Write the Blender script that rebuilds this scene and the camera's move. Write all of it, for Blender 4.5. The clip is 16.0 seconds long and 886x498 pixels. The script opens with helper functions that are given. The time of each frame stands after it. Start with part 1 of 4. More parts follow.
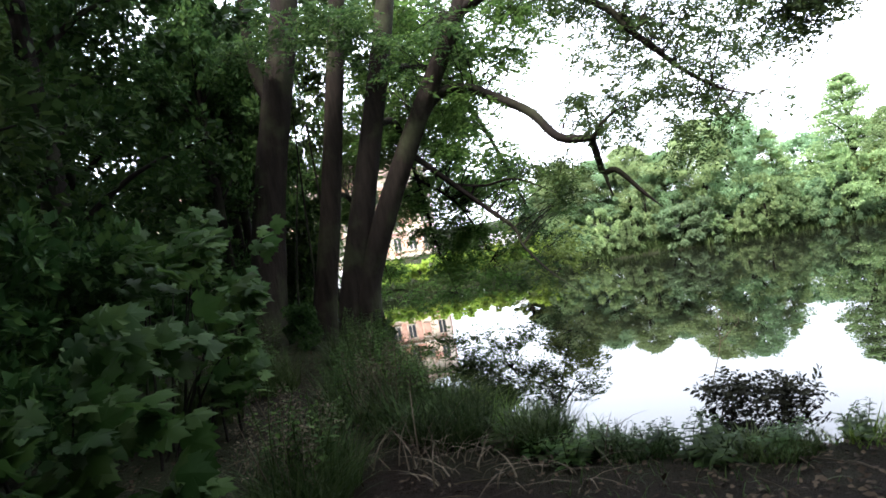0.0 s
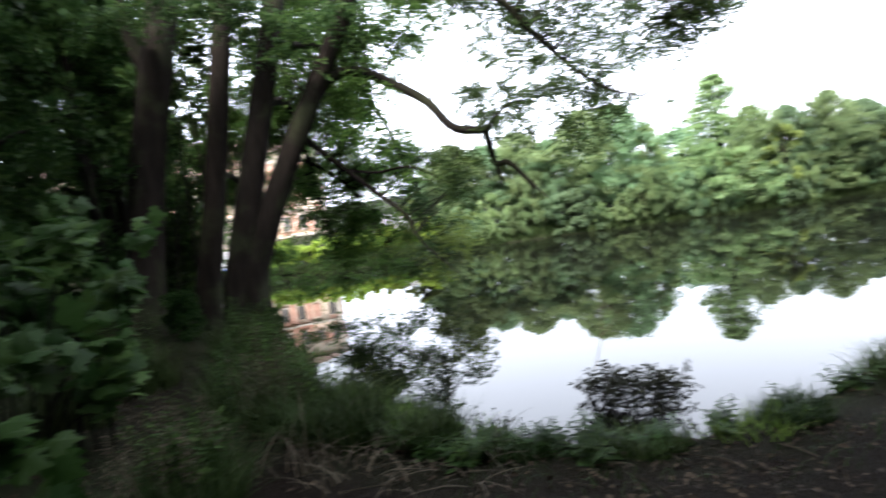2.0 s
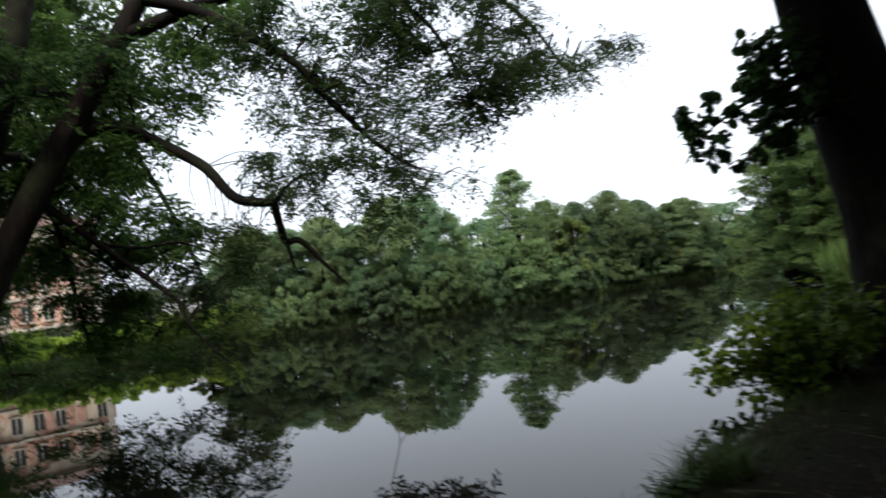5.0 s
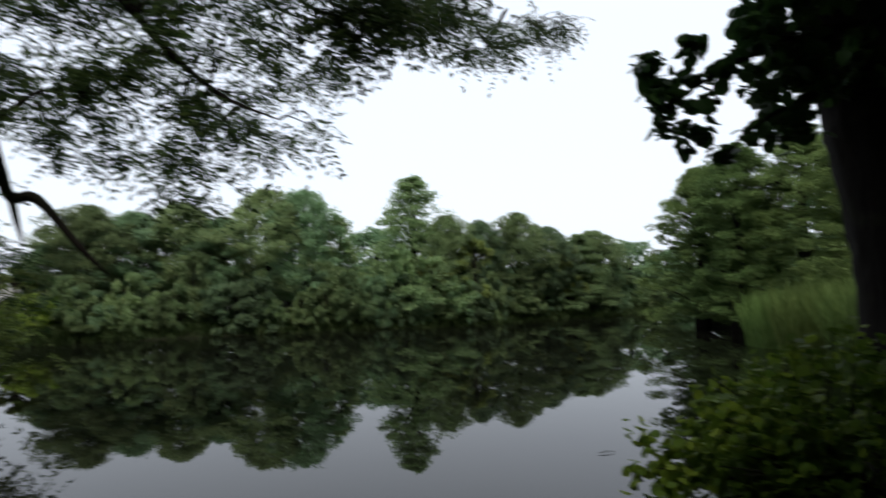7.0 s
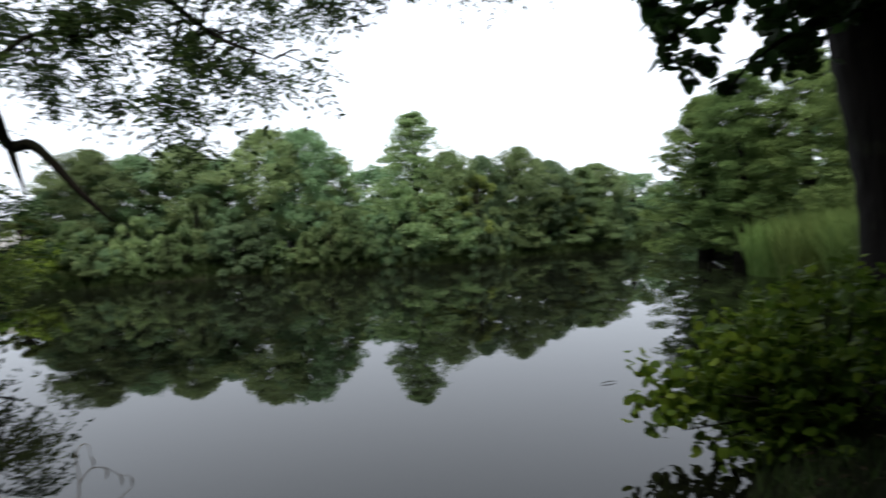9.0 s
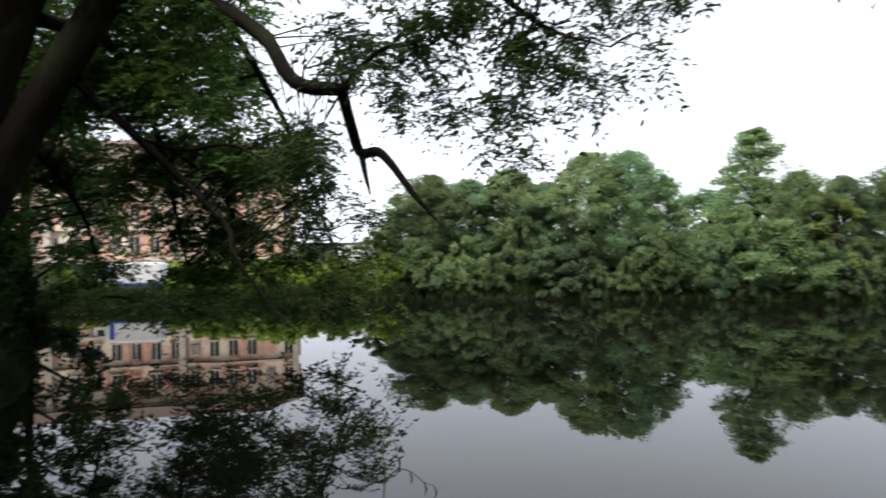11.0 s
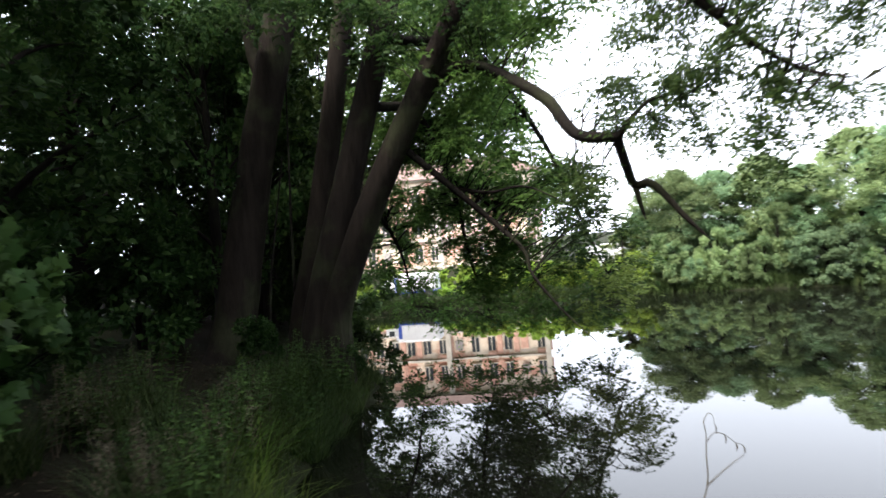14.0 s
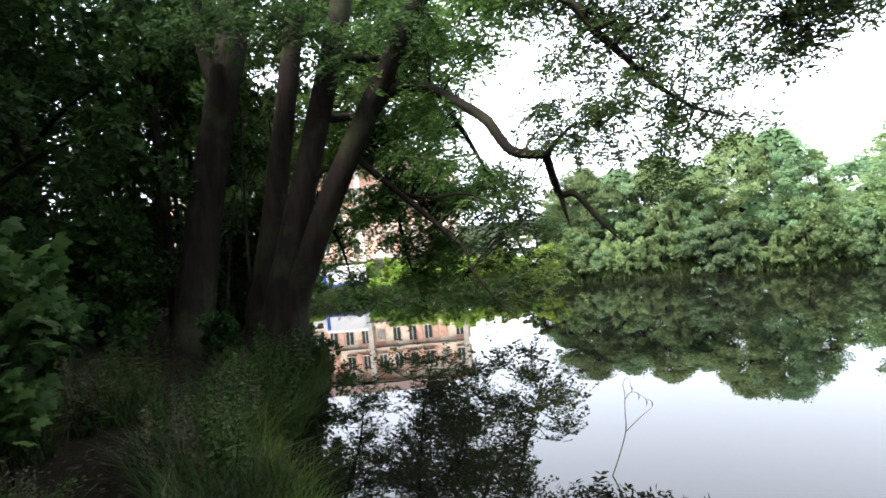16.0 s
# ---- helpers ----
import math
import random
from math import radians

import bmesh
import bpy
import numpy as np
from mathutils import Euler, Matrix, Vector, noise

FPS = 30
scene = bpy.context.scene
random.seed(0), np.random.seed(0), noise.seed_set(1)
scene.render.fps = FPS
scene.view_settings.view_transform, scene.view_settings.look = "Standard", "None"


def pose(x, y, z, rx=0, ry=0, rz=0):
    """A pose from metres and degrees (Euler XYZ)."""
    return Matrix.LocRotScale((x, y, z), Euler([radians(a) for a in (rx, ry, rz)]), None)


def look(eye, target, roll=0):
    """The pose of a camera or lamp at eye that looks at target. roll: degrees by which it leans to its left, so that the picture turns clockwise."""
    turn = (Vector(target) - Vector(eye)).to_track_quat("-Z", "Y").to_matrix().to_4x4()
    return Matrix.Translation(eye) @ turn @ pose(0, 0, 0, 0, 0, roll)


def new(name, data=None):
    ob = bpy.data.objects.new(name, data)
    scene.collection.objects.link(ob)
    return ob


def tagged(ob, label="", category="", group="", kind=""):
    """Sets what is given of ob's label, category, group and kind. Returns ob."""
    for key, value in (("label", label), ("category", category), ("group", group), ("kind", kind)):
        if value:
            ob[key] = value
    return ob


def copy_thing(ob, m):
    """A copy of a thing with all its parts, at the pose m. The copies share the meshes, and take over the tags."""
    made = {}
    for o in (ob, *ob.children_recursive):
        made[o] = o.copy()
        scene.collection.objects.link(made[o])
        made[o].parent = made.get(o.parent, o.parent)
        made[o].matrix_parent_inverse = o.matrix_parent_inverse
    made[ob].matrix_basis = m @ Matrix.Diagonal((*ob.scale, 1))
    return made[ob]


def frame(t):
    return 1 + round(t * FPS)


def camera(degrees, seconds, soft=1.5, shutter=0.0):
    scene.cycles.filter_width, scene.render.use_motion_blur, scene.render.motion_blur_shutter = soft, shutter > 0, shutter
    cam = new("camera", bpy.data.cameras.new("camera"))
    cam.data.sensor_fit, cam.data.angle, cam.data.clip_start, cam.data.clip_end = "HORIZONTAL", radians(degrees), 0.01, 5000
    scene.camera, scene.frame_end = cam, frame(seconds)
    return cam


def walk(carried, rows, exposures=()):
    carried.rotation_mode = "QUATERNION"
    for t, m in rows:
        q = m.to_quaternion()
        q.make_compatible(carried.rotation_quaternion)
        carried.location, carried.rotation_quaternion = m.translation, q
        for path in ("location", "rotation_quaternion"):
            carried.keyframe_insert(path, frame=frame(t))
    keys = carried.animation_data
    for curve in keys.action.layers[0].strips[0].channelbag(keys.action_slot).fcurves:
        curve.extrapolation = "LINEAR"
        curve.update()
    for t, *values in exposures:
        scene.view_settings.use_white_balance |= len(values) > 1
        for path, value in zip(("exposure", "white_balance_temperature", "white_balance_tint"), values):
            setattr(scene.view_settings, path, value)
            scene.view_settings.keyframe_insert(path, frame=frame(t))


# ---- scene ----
cam = camera(68.4, 16.0, soft=1.6, shutter=0.9)
# seconds, place, heading, pitch, roll
PATH = [
    (0.00, 0.000, 0.000, 2.311, -0.00, -1.75, 9.75),
    (0.50, -0.007, 0.010, 2.439, -0.71, -2.75, 8.83),
    (1.00, -0.010, 0.008, 2.460, -1.29, -3.44, 8.92),
    (1.50, -0.027, 0.047, 2.485, -3.47, -4.45, 8.85),
    (2.00, 0.014, 0.101, 2.504, -9.57, -5.21, 8.26),
    (2.50, 0.179, 0.208, 2.506, -16.12, -4.96, 7.38),
    (3.00, 0.400, 0.243, 2.506, -22.58, -4.17, 5.89),
    (3.20, 0.487, 0.258, 2.501, -24.55, -3.79, 5.01),
    (4.25, 0.590, 0.900, 2.420, -28.30, -1.40, 6.10),
    (5.30, 0.652, 1.720, 2.309, -23.47, 1.24, 8.60),
    (5.50, 0.912, 2.075, 2.295, -20.66, 1.86, 10.20),
    (6.00, 1.782, 2.161, 2.332, -14.84, 2.59, 8.84),
    (6.50, 2.304, 3.527, 2.138, -26.32, 2.52, 3.44),
    (7.00, 2.812, 3.906, 2.082, -34.42, 1.65, 0.85),
    (7.50, 2.914, 3.873, 2.070, -40.46, -0.43, 1.07),
    (8.00, 2.898, 3.827, 2.080, -48.35, -2.03, 1.17),
    (8.50, 2.827, 3.845, 2.118, -42.12, -3.52, 1.91),
    (9.00, 2.802, 3.888, 2.110, -34.20, -3.98, 2.20),
    (9.50, 2.838, 3.982, 2.064, -28.07, -3.71, 2.57),
    (9.70, 2.940, 4.087, 2.055, -23.67, -3.21, 2.41),
    (11.80, 2.972, 4.710, 1.836, 0.97, -0.65, 0.38),
    (12.00, 2.942, 4.743, 1.889, 3.62, -1.49, 0.70),
    (12.50, 2.874, 4.805, 2.065, 9.72, -2.65, 2.65),
    (13.00, 2.703, 4.306, 2.089, 13.40, -1.01, 3.96),
    (13.50, 2.528, 3.609, 2.165, 14.74, -0.16, 5.03),
    (14.00, 2.417, 2.844, 2.271, 13.34, -0.33, 4.90),
    (14.50, 2.262, 2.030, 2.428, 10.34, -1.20, 5.09),
    (15.00, 2.165, 1.509, 2.510, 8.10, -1.63, 5.01),
    (15.50, 2.117, 1.499, 2.511, 6.77, -1.84, 5.14),
    (16.00, 2.065, 1.507, 2.497, 5.41, -1.93, 5.18),
]
# seconds, stops, kelvin, tint
EXPOSURES = [(0.0, 2.4, 6350, 15), (2.0, 2.2, 6350, 15), (3.2, 1.35, 6350, 15), (5.3, 0.35, 6500, 12), (6.1, 0.3, 6500, 12), (6.6, -0.1, 6500, 12), (7.5, -0.05, 6500, 12), (8.0, 0.4, 6500, 12), (9.0, 0.45, 6500, 12), (9.7, 0.45, 6500, 12), (11.8, 0.95, 6700, 14), (12.5, 1.4, 6700, 14), (14.0, 1.95, 6550, 14), (16.0, 2.1, 6400, 14)]
walk(cam, [(t, pose(x, y, z, 90 + p, r, a)) for t, x, y, z, a, p, r in PATH], EXPOSURES)

# ---- light: a bright overcast sky ----
world = bpy.data.worlds.new("overcast_sky")
world.use_nodes = True
scene.world = world
wn, wl = world.node_tree.nodes, world.node_tree.links
sky = wn.new("ShaderNodeTexSky")
sky.sky_type, sky.sun_disc = "NISHITA", False
sky.sun_elevation, sky.sun_rotation = radians(60), radians(215)
sky.dust_density = 3.0
cloud = wn.new("ShaderNodeMix")
cloud.data_type = "RGBA"
cloud.inputs["Factor"].default_value = 0.8
cloud.inputs["B"].default_value = (13.2, 14.4, 15.8, 1)
wl.new(sky.outputs["Color"], cloud.inputs["A"])
wl.new(cloud.outputs["Result"], wn["Background"].inputs["Color"])
wn["Background"].inputs["Strength"].default_value = 0.093
sun = new("sun", bpy.data.lights.new("sun", "SUN"))
sun.data.energy, sun.data.angle, sun.data.color = 2.8, radians(14), (1.0, 0.95, 0.88)
sun.matrix_world = look((0, 0, 30), (10 * 0.57, 10 * 0.82, 30 - 17.3))

# ---- materials ----
def material(name):
    m = bpy.data.materials.new(name)
    m.use_nodes = True
    return m, m.node_tree.nodes, m.node_tree.links, m.node_tree.nodes["Principled BSDF"]


def ramp(n, l, source, stops):
    r = n.new("ShaderNodeValToRGB")
    while len(r.color_ramp.elements) < len(stops):
        r.color_ramp.elements.new(0.5)
    for e, (p, c) in zip(r.color_ramp.elements, stops):
        e.position, e.color = p, (*c, 1)
    l.new(source, r.inputs["Fac"])
    return r.outputs["Color"]


def noise_tex(n, l, scale, detail=6, rough=0.6, stretch=None):
    tc = n.new("ShaderNodeTexCoord")
    t = n.new("ShaderNodeTexNoise")
    t.inputs["Scale"].default_value, t.inputs["Detail"].default_value, t.inputs["Roughness"].default_value = scale, detail, rough
    if stretch:
        mp = n.new("ShaderNodeMapping")
        mp.inputs["Scale"].default_value = stretch
        l.new(tc.outputs["Object"], mp.inputs["Vector"])
        l.new(mp.outputs["Vector"], t.inputs["Vector"])
    else:
        l.new(tc.outputs["Object"], t.inputs["Vector"])
    return t


def bump(n, l, height, strength, distance, target):
    b = n.new("ShaderNodeBump")
    b.inputs["Strength"].default_value, b.inputs["Distance"].default_value = strength, distance
    l.new(height, b.inputs["Height"])
    l.new(b.outputs["Normal"], target.inputs["Normal"])


def leaf_material(name, dark, mid, light, through_light=0.35, rough=0.5):
    """Leaves: every leaf its own green, patches of older and younger growth, light shining through."""
    m, n, l, p = material(name)
    geo = n.new("ShaderNodeNewGeometry")
    big = noise_tex(n, l, 0.9, 3)
    mixv = n.new("ShaderNodeMath")
    mixv.operation = "ADD"
    half = n.new("ShaderNodeMath")
    half.operation, half.inputs[1].default_value = "MULTIPLY", 0.55
    l.new(geo.outputs["Random Per Island"], half.inputs[0])
    l.new(half.outputs[0], mixv.inputs[0])
    sub = n.new("ShaderNodeMath")
    sub.operation, sub.inputs[1].default_value = "MULTIPLY", 0.5
    l.new(big.outputs["Fac"], sub.inputs[0])
    l.new(sub.outputs[0], mixv.inputs[1])
    col = ramp(n, l, mixv.outputs[0], [(0.12, dark), (0.5, mid), (0.9, light)])
    info = n.new("ShaderNodeObjectInfo")
    hue = n.new("ShaderNodeHueSaturation")
    vary = n.new("ShaderNodeMapRange")
    vary.inputs["To Min"].default_value, vary.inputs["To Max"].default_value = 0.7, 1.35
    l.new(info.outputs["Random"], vary.inputs["Value"])
    l.new(vary.outputs["Result"], hue.inputs["Value"])
    swing = n.new("ShaderNodeMath")
    swing.operation, swing.inputs[1].default_value = "PINGPONG", 0.13
    l.new(info.outputs["Random"], swing.inputs[0])
    tint = n.new("ShaderNodeMapRange")
    tint.inputs["From Max"].default_value = 0.13
    tint.inputs["To Min"].default_value, tint.inputs["To Max"].default_value = 0.470, 0.500
    l.new(swing.outputs[0], tint.inputs["Value"])
    l.new(tint.outputs["Result"], hue.inputs["Hue"])
    l.new(col, hue.inputs["Color"])
    l.new(hue.outputs["Color"], p.inputs["Base Color"])
    p.inputs["Roughness"].default_value = rough
    p.inputs["Specular IOR Level"].default_value = 0.07
    tr = n.new("ShaderNodeBsdfTranslucent")
    l.new(hue.outputs["Color"], tr.inputs["Color"])
    mx = n.new("ShaderNodeMixShader")
    mx.inputs["Fac"].default_value = through_light
    l.new(p.outputs["BSDF"], mx.inputs[1])
    l.new(tr.outputs["BSDF"], mx.inputs[2])
    l.new(mx.outputs["Shader"], n["Material Output"].inputs["Surface"])
    return m


def bark_material(name, dark, light):
    m, n, l, p = material(name)
    fine = noise_tex(n, l, 9, 8, 0.65, (1, 1, 0.16))
    big = noise_tex(n, l, 1.3, 4)
    col = ramp(n, l, fine.outputs["Fac"], [(0.3, dark), (0.7, light)])
    moss = n.new("ShaderNodeMix")
    moss.data_type = "RGBA"
    moss.inputs["B"].default_value = (0.045, 0.055, 0.025, 1)
    fac = ramp(n, l, big.outputs["Fac"], [(0.5, (0, 0, 0)), (0.75, (0.6, 0.6, 0.6))])
    l.new(fac, moss.inputs["Factor"])
    l.new(col, moss.inputs["A"])
    l.new(moss.outputs["Result"], p.inputs["Base Color"])
    p.inputs["Roughness"].default_value = 0.9
    p.inputs["Specular IOR Level"].default_value = 0.08
    bump(n, l, fine.outputs["Fac"], 0.9, 0.05, p)
    return m


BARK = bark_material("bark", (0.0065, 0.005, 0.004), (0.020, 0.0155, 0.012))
BARK_SHADED = bark_material("shaded_bark", (0.006, 0.005, 0.0042), (0.015, 0.0122, 0.010))
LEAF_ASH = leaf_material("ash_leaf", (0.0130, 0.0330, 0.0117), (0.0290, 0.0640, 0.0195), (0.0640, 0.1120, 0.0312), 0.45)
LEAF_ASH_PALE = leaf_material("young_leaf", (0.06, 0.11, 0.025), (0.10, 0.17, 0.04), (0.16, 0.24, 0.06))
LEAF_ASH_BACKLIT = leaf_material("ash_leaf_backlit", (0.0283, 0.0732, 0.0184), (0.0614, 0.1357, 0.0322), (0.1180, 0.2124, 0.0522), 0.64)
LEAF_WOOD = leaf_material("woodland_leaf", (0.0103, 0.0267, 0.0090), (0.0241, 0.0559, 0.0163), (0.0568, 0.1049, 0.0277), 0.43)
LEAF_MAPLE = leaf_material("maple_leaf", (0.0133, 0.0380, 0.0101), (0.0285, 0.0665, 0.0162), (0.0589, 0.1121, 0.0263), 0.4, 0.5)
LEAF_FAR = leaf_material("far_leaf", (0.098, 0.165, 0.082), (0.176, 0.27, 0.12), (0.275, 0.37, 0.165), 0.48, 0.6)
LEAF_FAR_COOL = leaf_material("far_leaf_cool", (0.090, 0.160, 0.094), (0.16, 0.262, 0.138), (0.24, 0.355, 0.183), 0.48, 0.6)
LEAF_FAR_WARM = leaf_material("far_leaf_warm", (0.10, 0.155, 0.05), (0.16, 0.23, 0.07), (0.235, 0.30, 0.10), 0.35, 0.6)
LEAF_CYPRESS = leaf_material("feathery_leaf", (0.066, 0.125, 0.045), (0.112, 0.19, 0.064), (0.17, 0.26, 0.085), 0.4, 0.65)
LEAF_BRIGHT = leaf_material("bright_leaf", (0.12, 0.22, 0.035), (0.20, 0.33, 0.055), (0.30, 0.44, 0.085), 0.5, 0.5)
LEAF_ALDER = leaf_material("alder_leaf", (0.015, 0.04, 0.012), (0.03, 0.07, 0.018), (0.055, 0.11, 0.025), 0.3, 0.4)
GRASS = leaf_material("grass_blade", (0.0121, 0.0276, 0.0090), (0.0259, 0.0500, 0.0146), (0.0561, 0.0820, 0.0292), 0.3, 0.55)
STRAW = leaf_material("dry_stalk", (0.035, 0.029, 0.019), (0.066, 0.056, 0.036), (0.12, 0.104, 0.07), 0.1, 0.8)
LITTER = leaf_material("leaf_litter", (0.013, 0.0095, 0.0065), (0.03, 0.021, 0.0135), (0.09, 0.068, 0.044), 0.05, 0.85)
GRASS_SUNLIT = leaf_material("sunlit_grass", (0.03, 0.07, 0.012), (0.06, 0.115, 0.02), (0.12, 0.18, 0.035), 0.35, 0.55)
REED = leaf_material("reed_blade", (0.05, 0.10, 0.028), (0.09, 0.15, 0.042), (0.14, 0.21, 0.062), 0.3, 0.6)


def soil_material():
    m, n, l, p = material("soil")
    fine, mid, big = noise_tex(n, l, 38, 8, 0.7), noise_tex(n, l, 4.5, 6), noise_tex(n, l, 0.5, 4)
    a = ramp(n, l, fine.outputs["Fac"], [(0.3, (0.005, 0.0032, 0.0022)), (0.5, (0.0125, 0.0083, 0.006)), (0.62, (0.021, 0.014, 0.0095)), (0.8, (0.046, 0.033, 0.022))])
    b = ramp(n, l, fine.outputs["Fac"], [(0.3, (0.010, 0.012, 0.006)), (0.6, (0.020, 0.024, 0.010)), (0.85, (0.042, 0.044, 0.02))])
    att = n.new("ShaderNodeAttribute")
    att.attribute_name = "trodden"
    mix = n.new("ShaderNodeMix")
    mix.data_type = "RGBA"
    edge = n.new("ShaderNodeMath")
    edge.operation = "ADD"
    wob = n.new("ShaderNodeMath")
    wob.operation, wob.inputs[1].default_value, wob.inputs[2].default_value = "MULTIPLY_ADD", 1.2, -0.6
    l.new(mid.outputs["Fac"], wob.inputs[0])
    l.new(att.outputs["Fac"], edge.inputs[0])
    l.new(wob.outputs[0], edge.inputs[1])
    edge.use_clamp = True
    l.new(edge.outputs[0], mix.inputs["Factor"])
    l.new(b, mix.inputs["A"])
    l.new(a, mix.inputs["B"])
    l.new(mix.outputs["Result"], p.inputs["Base Color"])
    p.inputs["Roughness"].default_value = 0.95
    p.inputs["Specular IOR Level"].default_value = 0.08
    bump(n, l, fine.outputs["Fac"], 1.0, 0.07, p)
    return m


def water_material():
    m, n, l, p = material("pond_water")
    p.inputs["Base Color"].default_value = (0.004, 0.0045, 0.003, 1)
    p.inputs["Roughness"].default_value = 0.004
    p.inputs["IOR"].default_value = 1.333
    w = noise_tex(n, l, 1.1, 3, 0.5)
    bump(n, l, w.outputs["Fac"], 0.014, 0.06, p)
    return m


def plain(name, c, rough=0.7, metal=0.0, scale=6.0, spread=0.25):
    m, n, l, p = material(name)
    t = noise_tex(n, l, scale, 6)
    col = ramp(n, l, t.outputs["Fac"], [(0.3, tuple(v * (1 - spread) for v in c)), (0.7, tuple(v * (1 + spread) for v in c))])
    l.new(col, p.inputs["Base Color"])
    p.inputs["Roughness"].default_value, p.inputs["Metallic"].default_value = rough, metal
    bump(n, l, t.outputs["Fac"], 0.2, 0.01, p)
    return m


SOIL, WATER = soil_material(), water_material()


def worn_plaster():
    """Cream plaster, stained and fallen away in patches that bare the brick."""
    m, n, l, p = material("worn_plaster")
    patch_n, stain, fine = noise_tex(n, l, 0.45, 6, 0.65), noise_tex(n, l, 1.6, 5, 0.6, (1, 1, 0.35)), noise_tex(n, l, 14, 4)
    cream = ramp(n, l, stain.outputs["Fac"], [(0.3, (0.60, 0.46, 0.33)), (0.55, (0.84, 0.69, 0.52)), (0.75, (0.88, 0.76, 0.62))])
    brick = ramp(n, l, fine.outputs["Fac"], [(0.35, (0.42, 0.20, 0.13)), (0.65, (0.66, 0.38, 0.27))])
    bare = ramp(n, l, patch_n.outputs["Fac"], [(0.52, (0, 0, 0)), (0.58, (1, 1, 1))])
    mix = n.new("ShaderNodeMix")
    mix.data_type = "RGBA"
    l.new(bare, mix.inputs["Factor"])
    l.new(cream, mix.inputs["A"])
    l.new(brick, mix.inputs["B"])
    l.new(mix.outputs["Result"], p.inputs["Base Color"])
    p.inputs["Roughness"].default_value = 0.92
    bump(n, l, patch_n.outputs["Fac"], 0.4, 0.05, p)
    return m


PLASTER = worn_plaster()
BRICK = plain("red_brickwork", (0.62, 0.36, 0.26), 0.9, 0, 2.5, 0.35)
STONE = plain("pale_stone", (0.55, 0.49, 0.40), 0.9, 0, 2, 0.2)
GLASS_DARK = plain("window_glass", (0.05, 0.055, 0.06), 0.08, 0, 1, 0.1)
PAINT_WHITE = plain("white_paint", (0.8, 0.8, 0.8), 0.4, 0, 3, 0.05)
PAINT_BLUE = plain("blue_paint", (0.05, 0.10, 0.40), 0.4, 0, 3, 0.1)
RUBBER = plain("rubber", (0.02, 0.02, 0.02), 0.8)
ROOF = plain("roof_tiles", (0.16, 0.10, 0.08), 0.9, 0, 4, 0.3)
TIMBER = plain("grey_timber", (0.30, 0.27, 0.24), 0.9, 0, 5, 0.3)


# ---- mesh helpers ----
rng = np.random.default_rng(7)


def mesh(name, verts, faces, mat):
    """A mesh from arrays of places and of faces with the same number of corners."""
    verts, faces = np.asarray(verts, float).reshape(-1, 3), np.asarray(faces, int)
    me = bpy.data.meshes.new(name)
    k = faces.shape[1]
    me.vertices.add(len(verts))
    me.vertices.foreach_set("co", verts.ravel())
    me.loops.add(faces.size)
    me.loops.foreach_set("vertex_index", faces.ravel().astype(np.int32))
    me.polygons.add(len(faces))
    me.polygons.foreach_set("loop_start", np.arange(0, faces.size, k, dtype=np.int32))
    me.update(calc_edges=True)
    me.validate()
    if mat:
        me.materials.append(mat)
    return me


def smooth(me):
    me.polygons.foreach_set("use_smooth", np.ones(len(me.polygons), bool))
    return me


def part(name, me, parent, label="", kind=""):
    ob = new(name, me)
    ob.parent = parent
    return tagged(ob, label, kind=kind)


def box_mesh(name, size, mat, bevel=0.0):
    bm = bmesh.new()
    bmesh.ops.create_cube(bm, size=1)
    bmesh.ops.scale(bm, vec=size, verts=bm.verts)
    if bevel:
        bmesh.ops.bevel(bm, geom=bm.edges, offset=bevel, segments=2, affect="EDGES")
    me = bpy.data.meshes.new(name)
    bm.to_mesh(me)
    bm.free()
    me.materials.append(mat)
    return me


def curve_points(points, steps):
    """A smooth line through the points (Catmull-Rom)."""
    p = np.asarray(points, float)
    q = np.vstack([2 * p[0] - p[1], p, 2 * p[-1] - p[-2]])
    out = []
    for i in range(1, len(q) - 2):
        for s in np.linspace(0, 1, steps, endpoint=False):
            a, b, c, d = q[i - 1], q[i], q[i + 1], q[i + 2]
            out.append(0.5 * (2 * b + (c - a) * s + (2 * a - 5 * b + 4 * c - d) * s * s + (3 * b - a - 3 * c + d) * s ** 3))
    out.append(p[-1])
    return np.array(out)


def tube_arrays(line, radii, sides=10, rough=0.0, seed=0):
    """Places and faces of a tapering round limb along a line, with an uneven skin."""
    line = np.asarray(line, float)
    r = np.interp(np.linspace(0, 1, len(line)), np.linspace(0, 1, len(radii)), radii)
    tang = np.gradient(line, axis=0)
    tang /= np.linalg.norm(tang, axis=1)[:, None] + 1e-9
    ref = np.array([0.31, 0.95, 0.05])
    u = np.cross(tang, ref)
    u /= np.linalg.norm(u, axis=1)[:, None] + 1e-9
    v = np.cross(tang, u)
    a = np.linspace(0, 2 * np.pi, sides, endpoint=False)
    g = np.random.default_rng(seed)
    wob = 1 + rough * (np.sin(a * 3 + seed)[None] * 0.5 + np.sin(a * 5 + 2.1 * seed)[None] * 0.4 + g.normal(0, 0.35, (len(line), sides)))
    ring = line[:, None] + (u[:, None] * np.cos(a)[None, :, None] + v[:, None] * np.sin(a)[None, :, None]) * (r[:, None] * wob)[..., None]
    verts = ring.reshape(-1, 3)
    i, j = np.meshgrid(np.arange(len(line) - 1), np.arange(sides), indexing="ij")
    k = (j + 1) % sides
    faces = np.stack([i * sides + j, i * sides + k, (i + 1) * sides + k, (i + 1) * sides + j], -1).reshape(-1, 4)
    return verts, faces


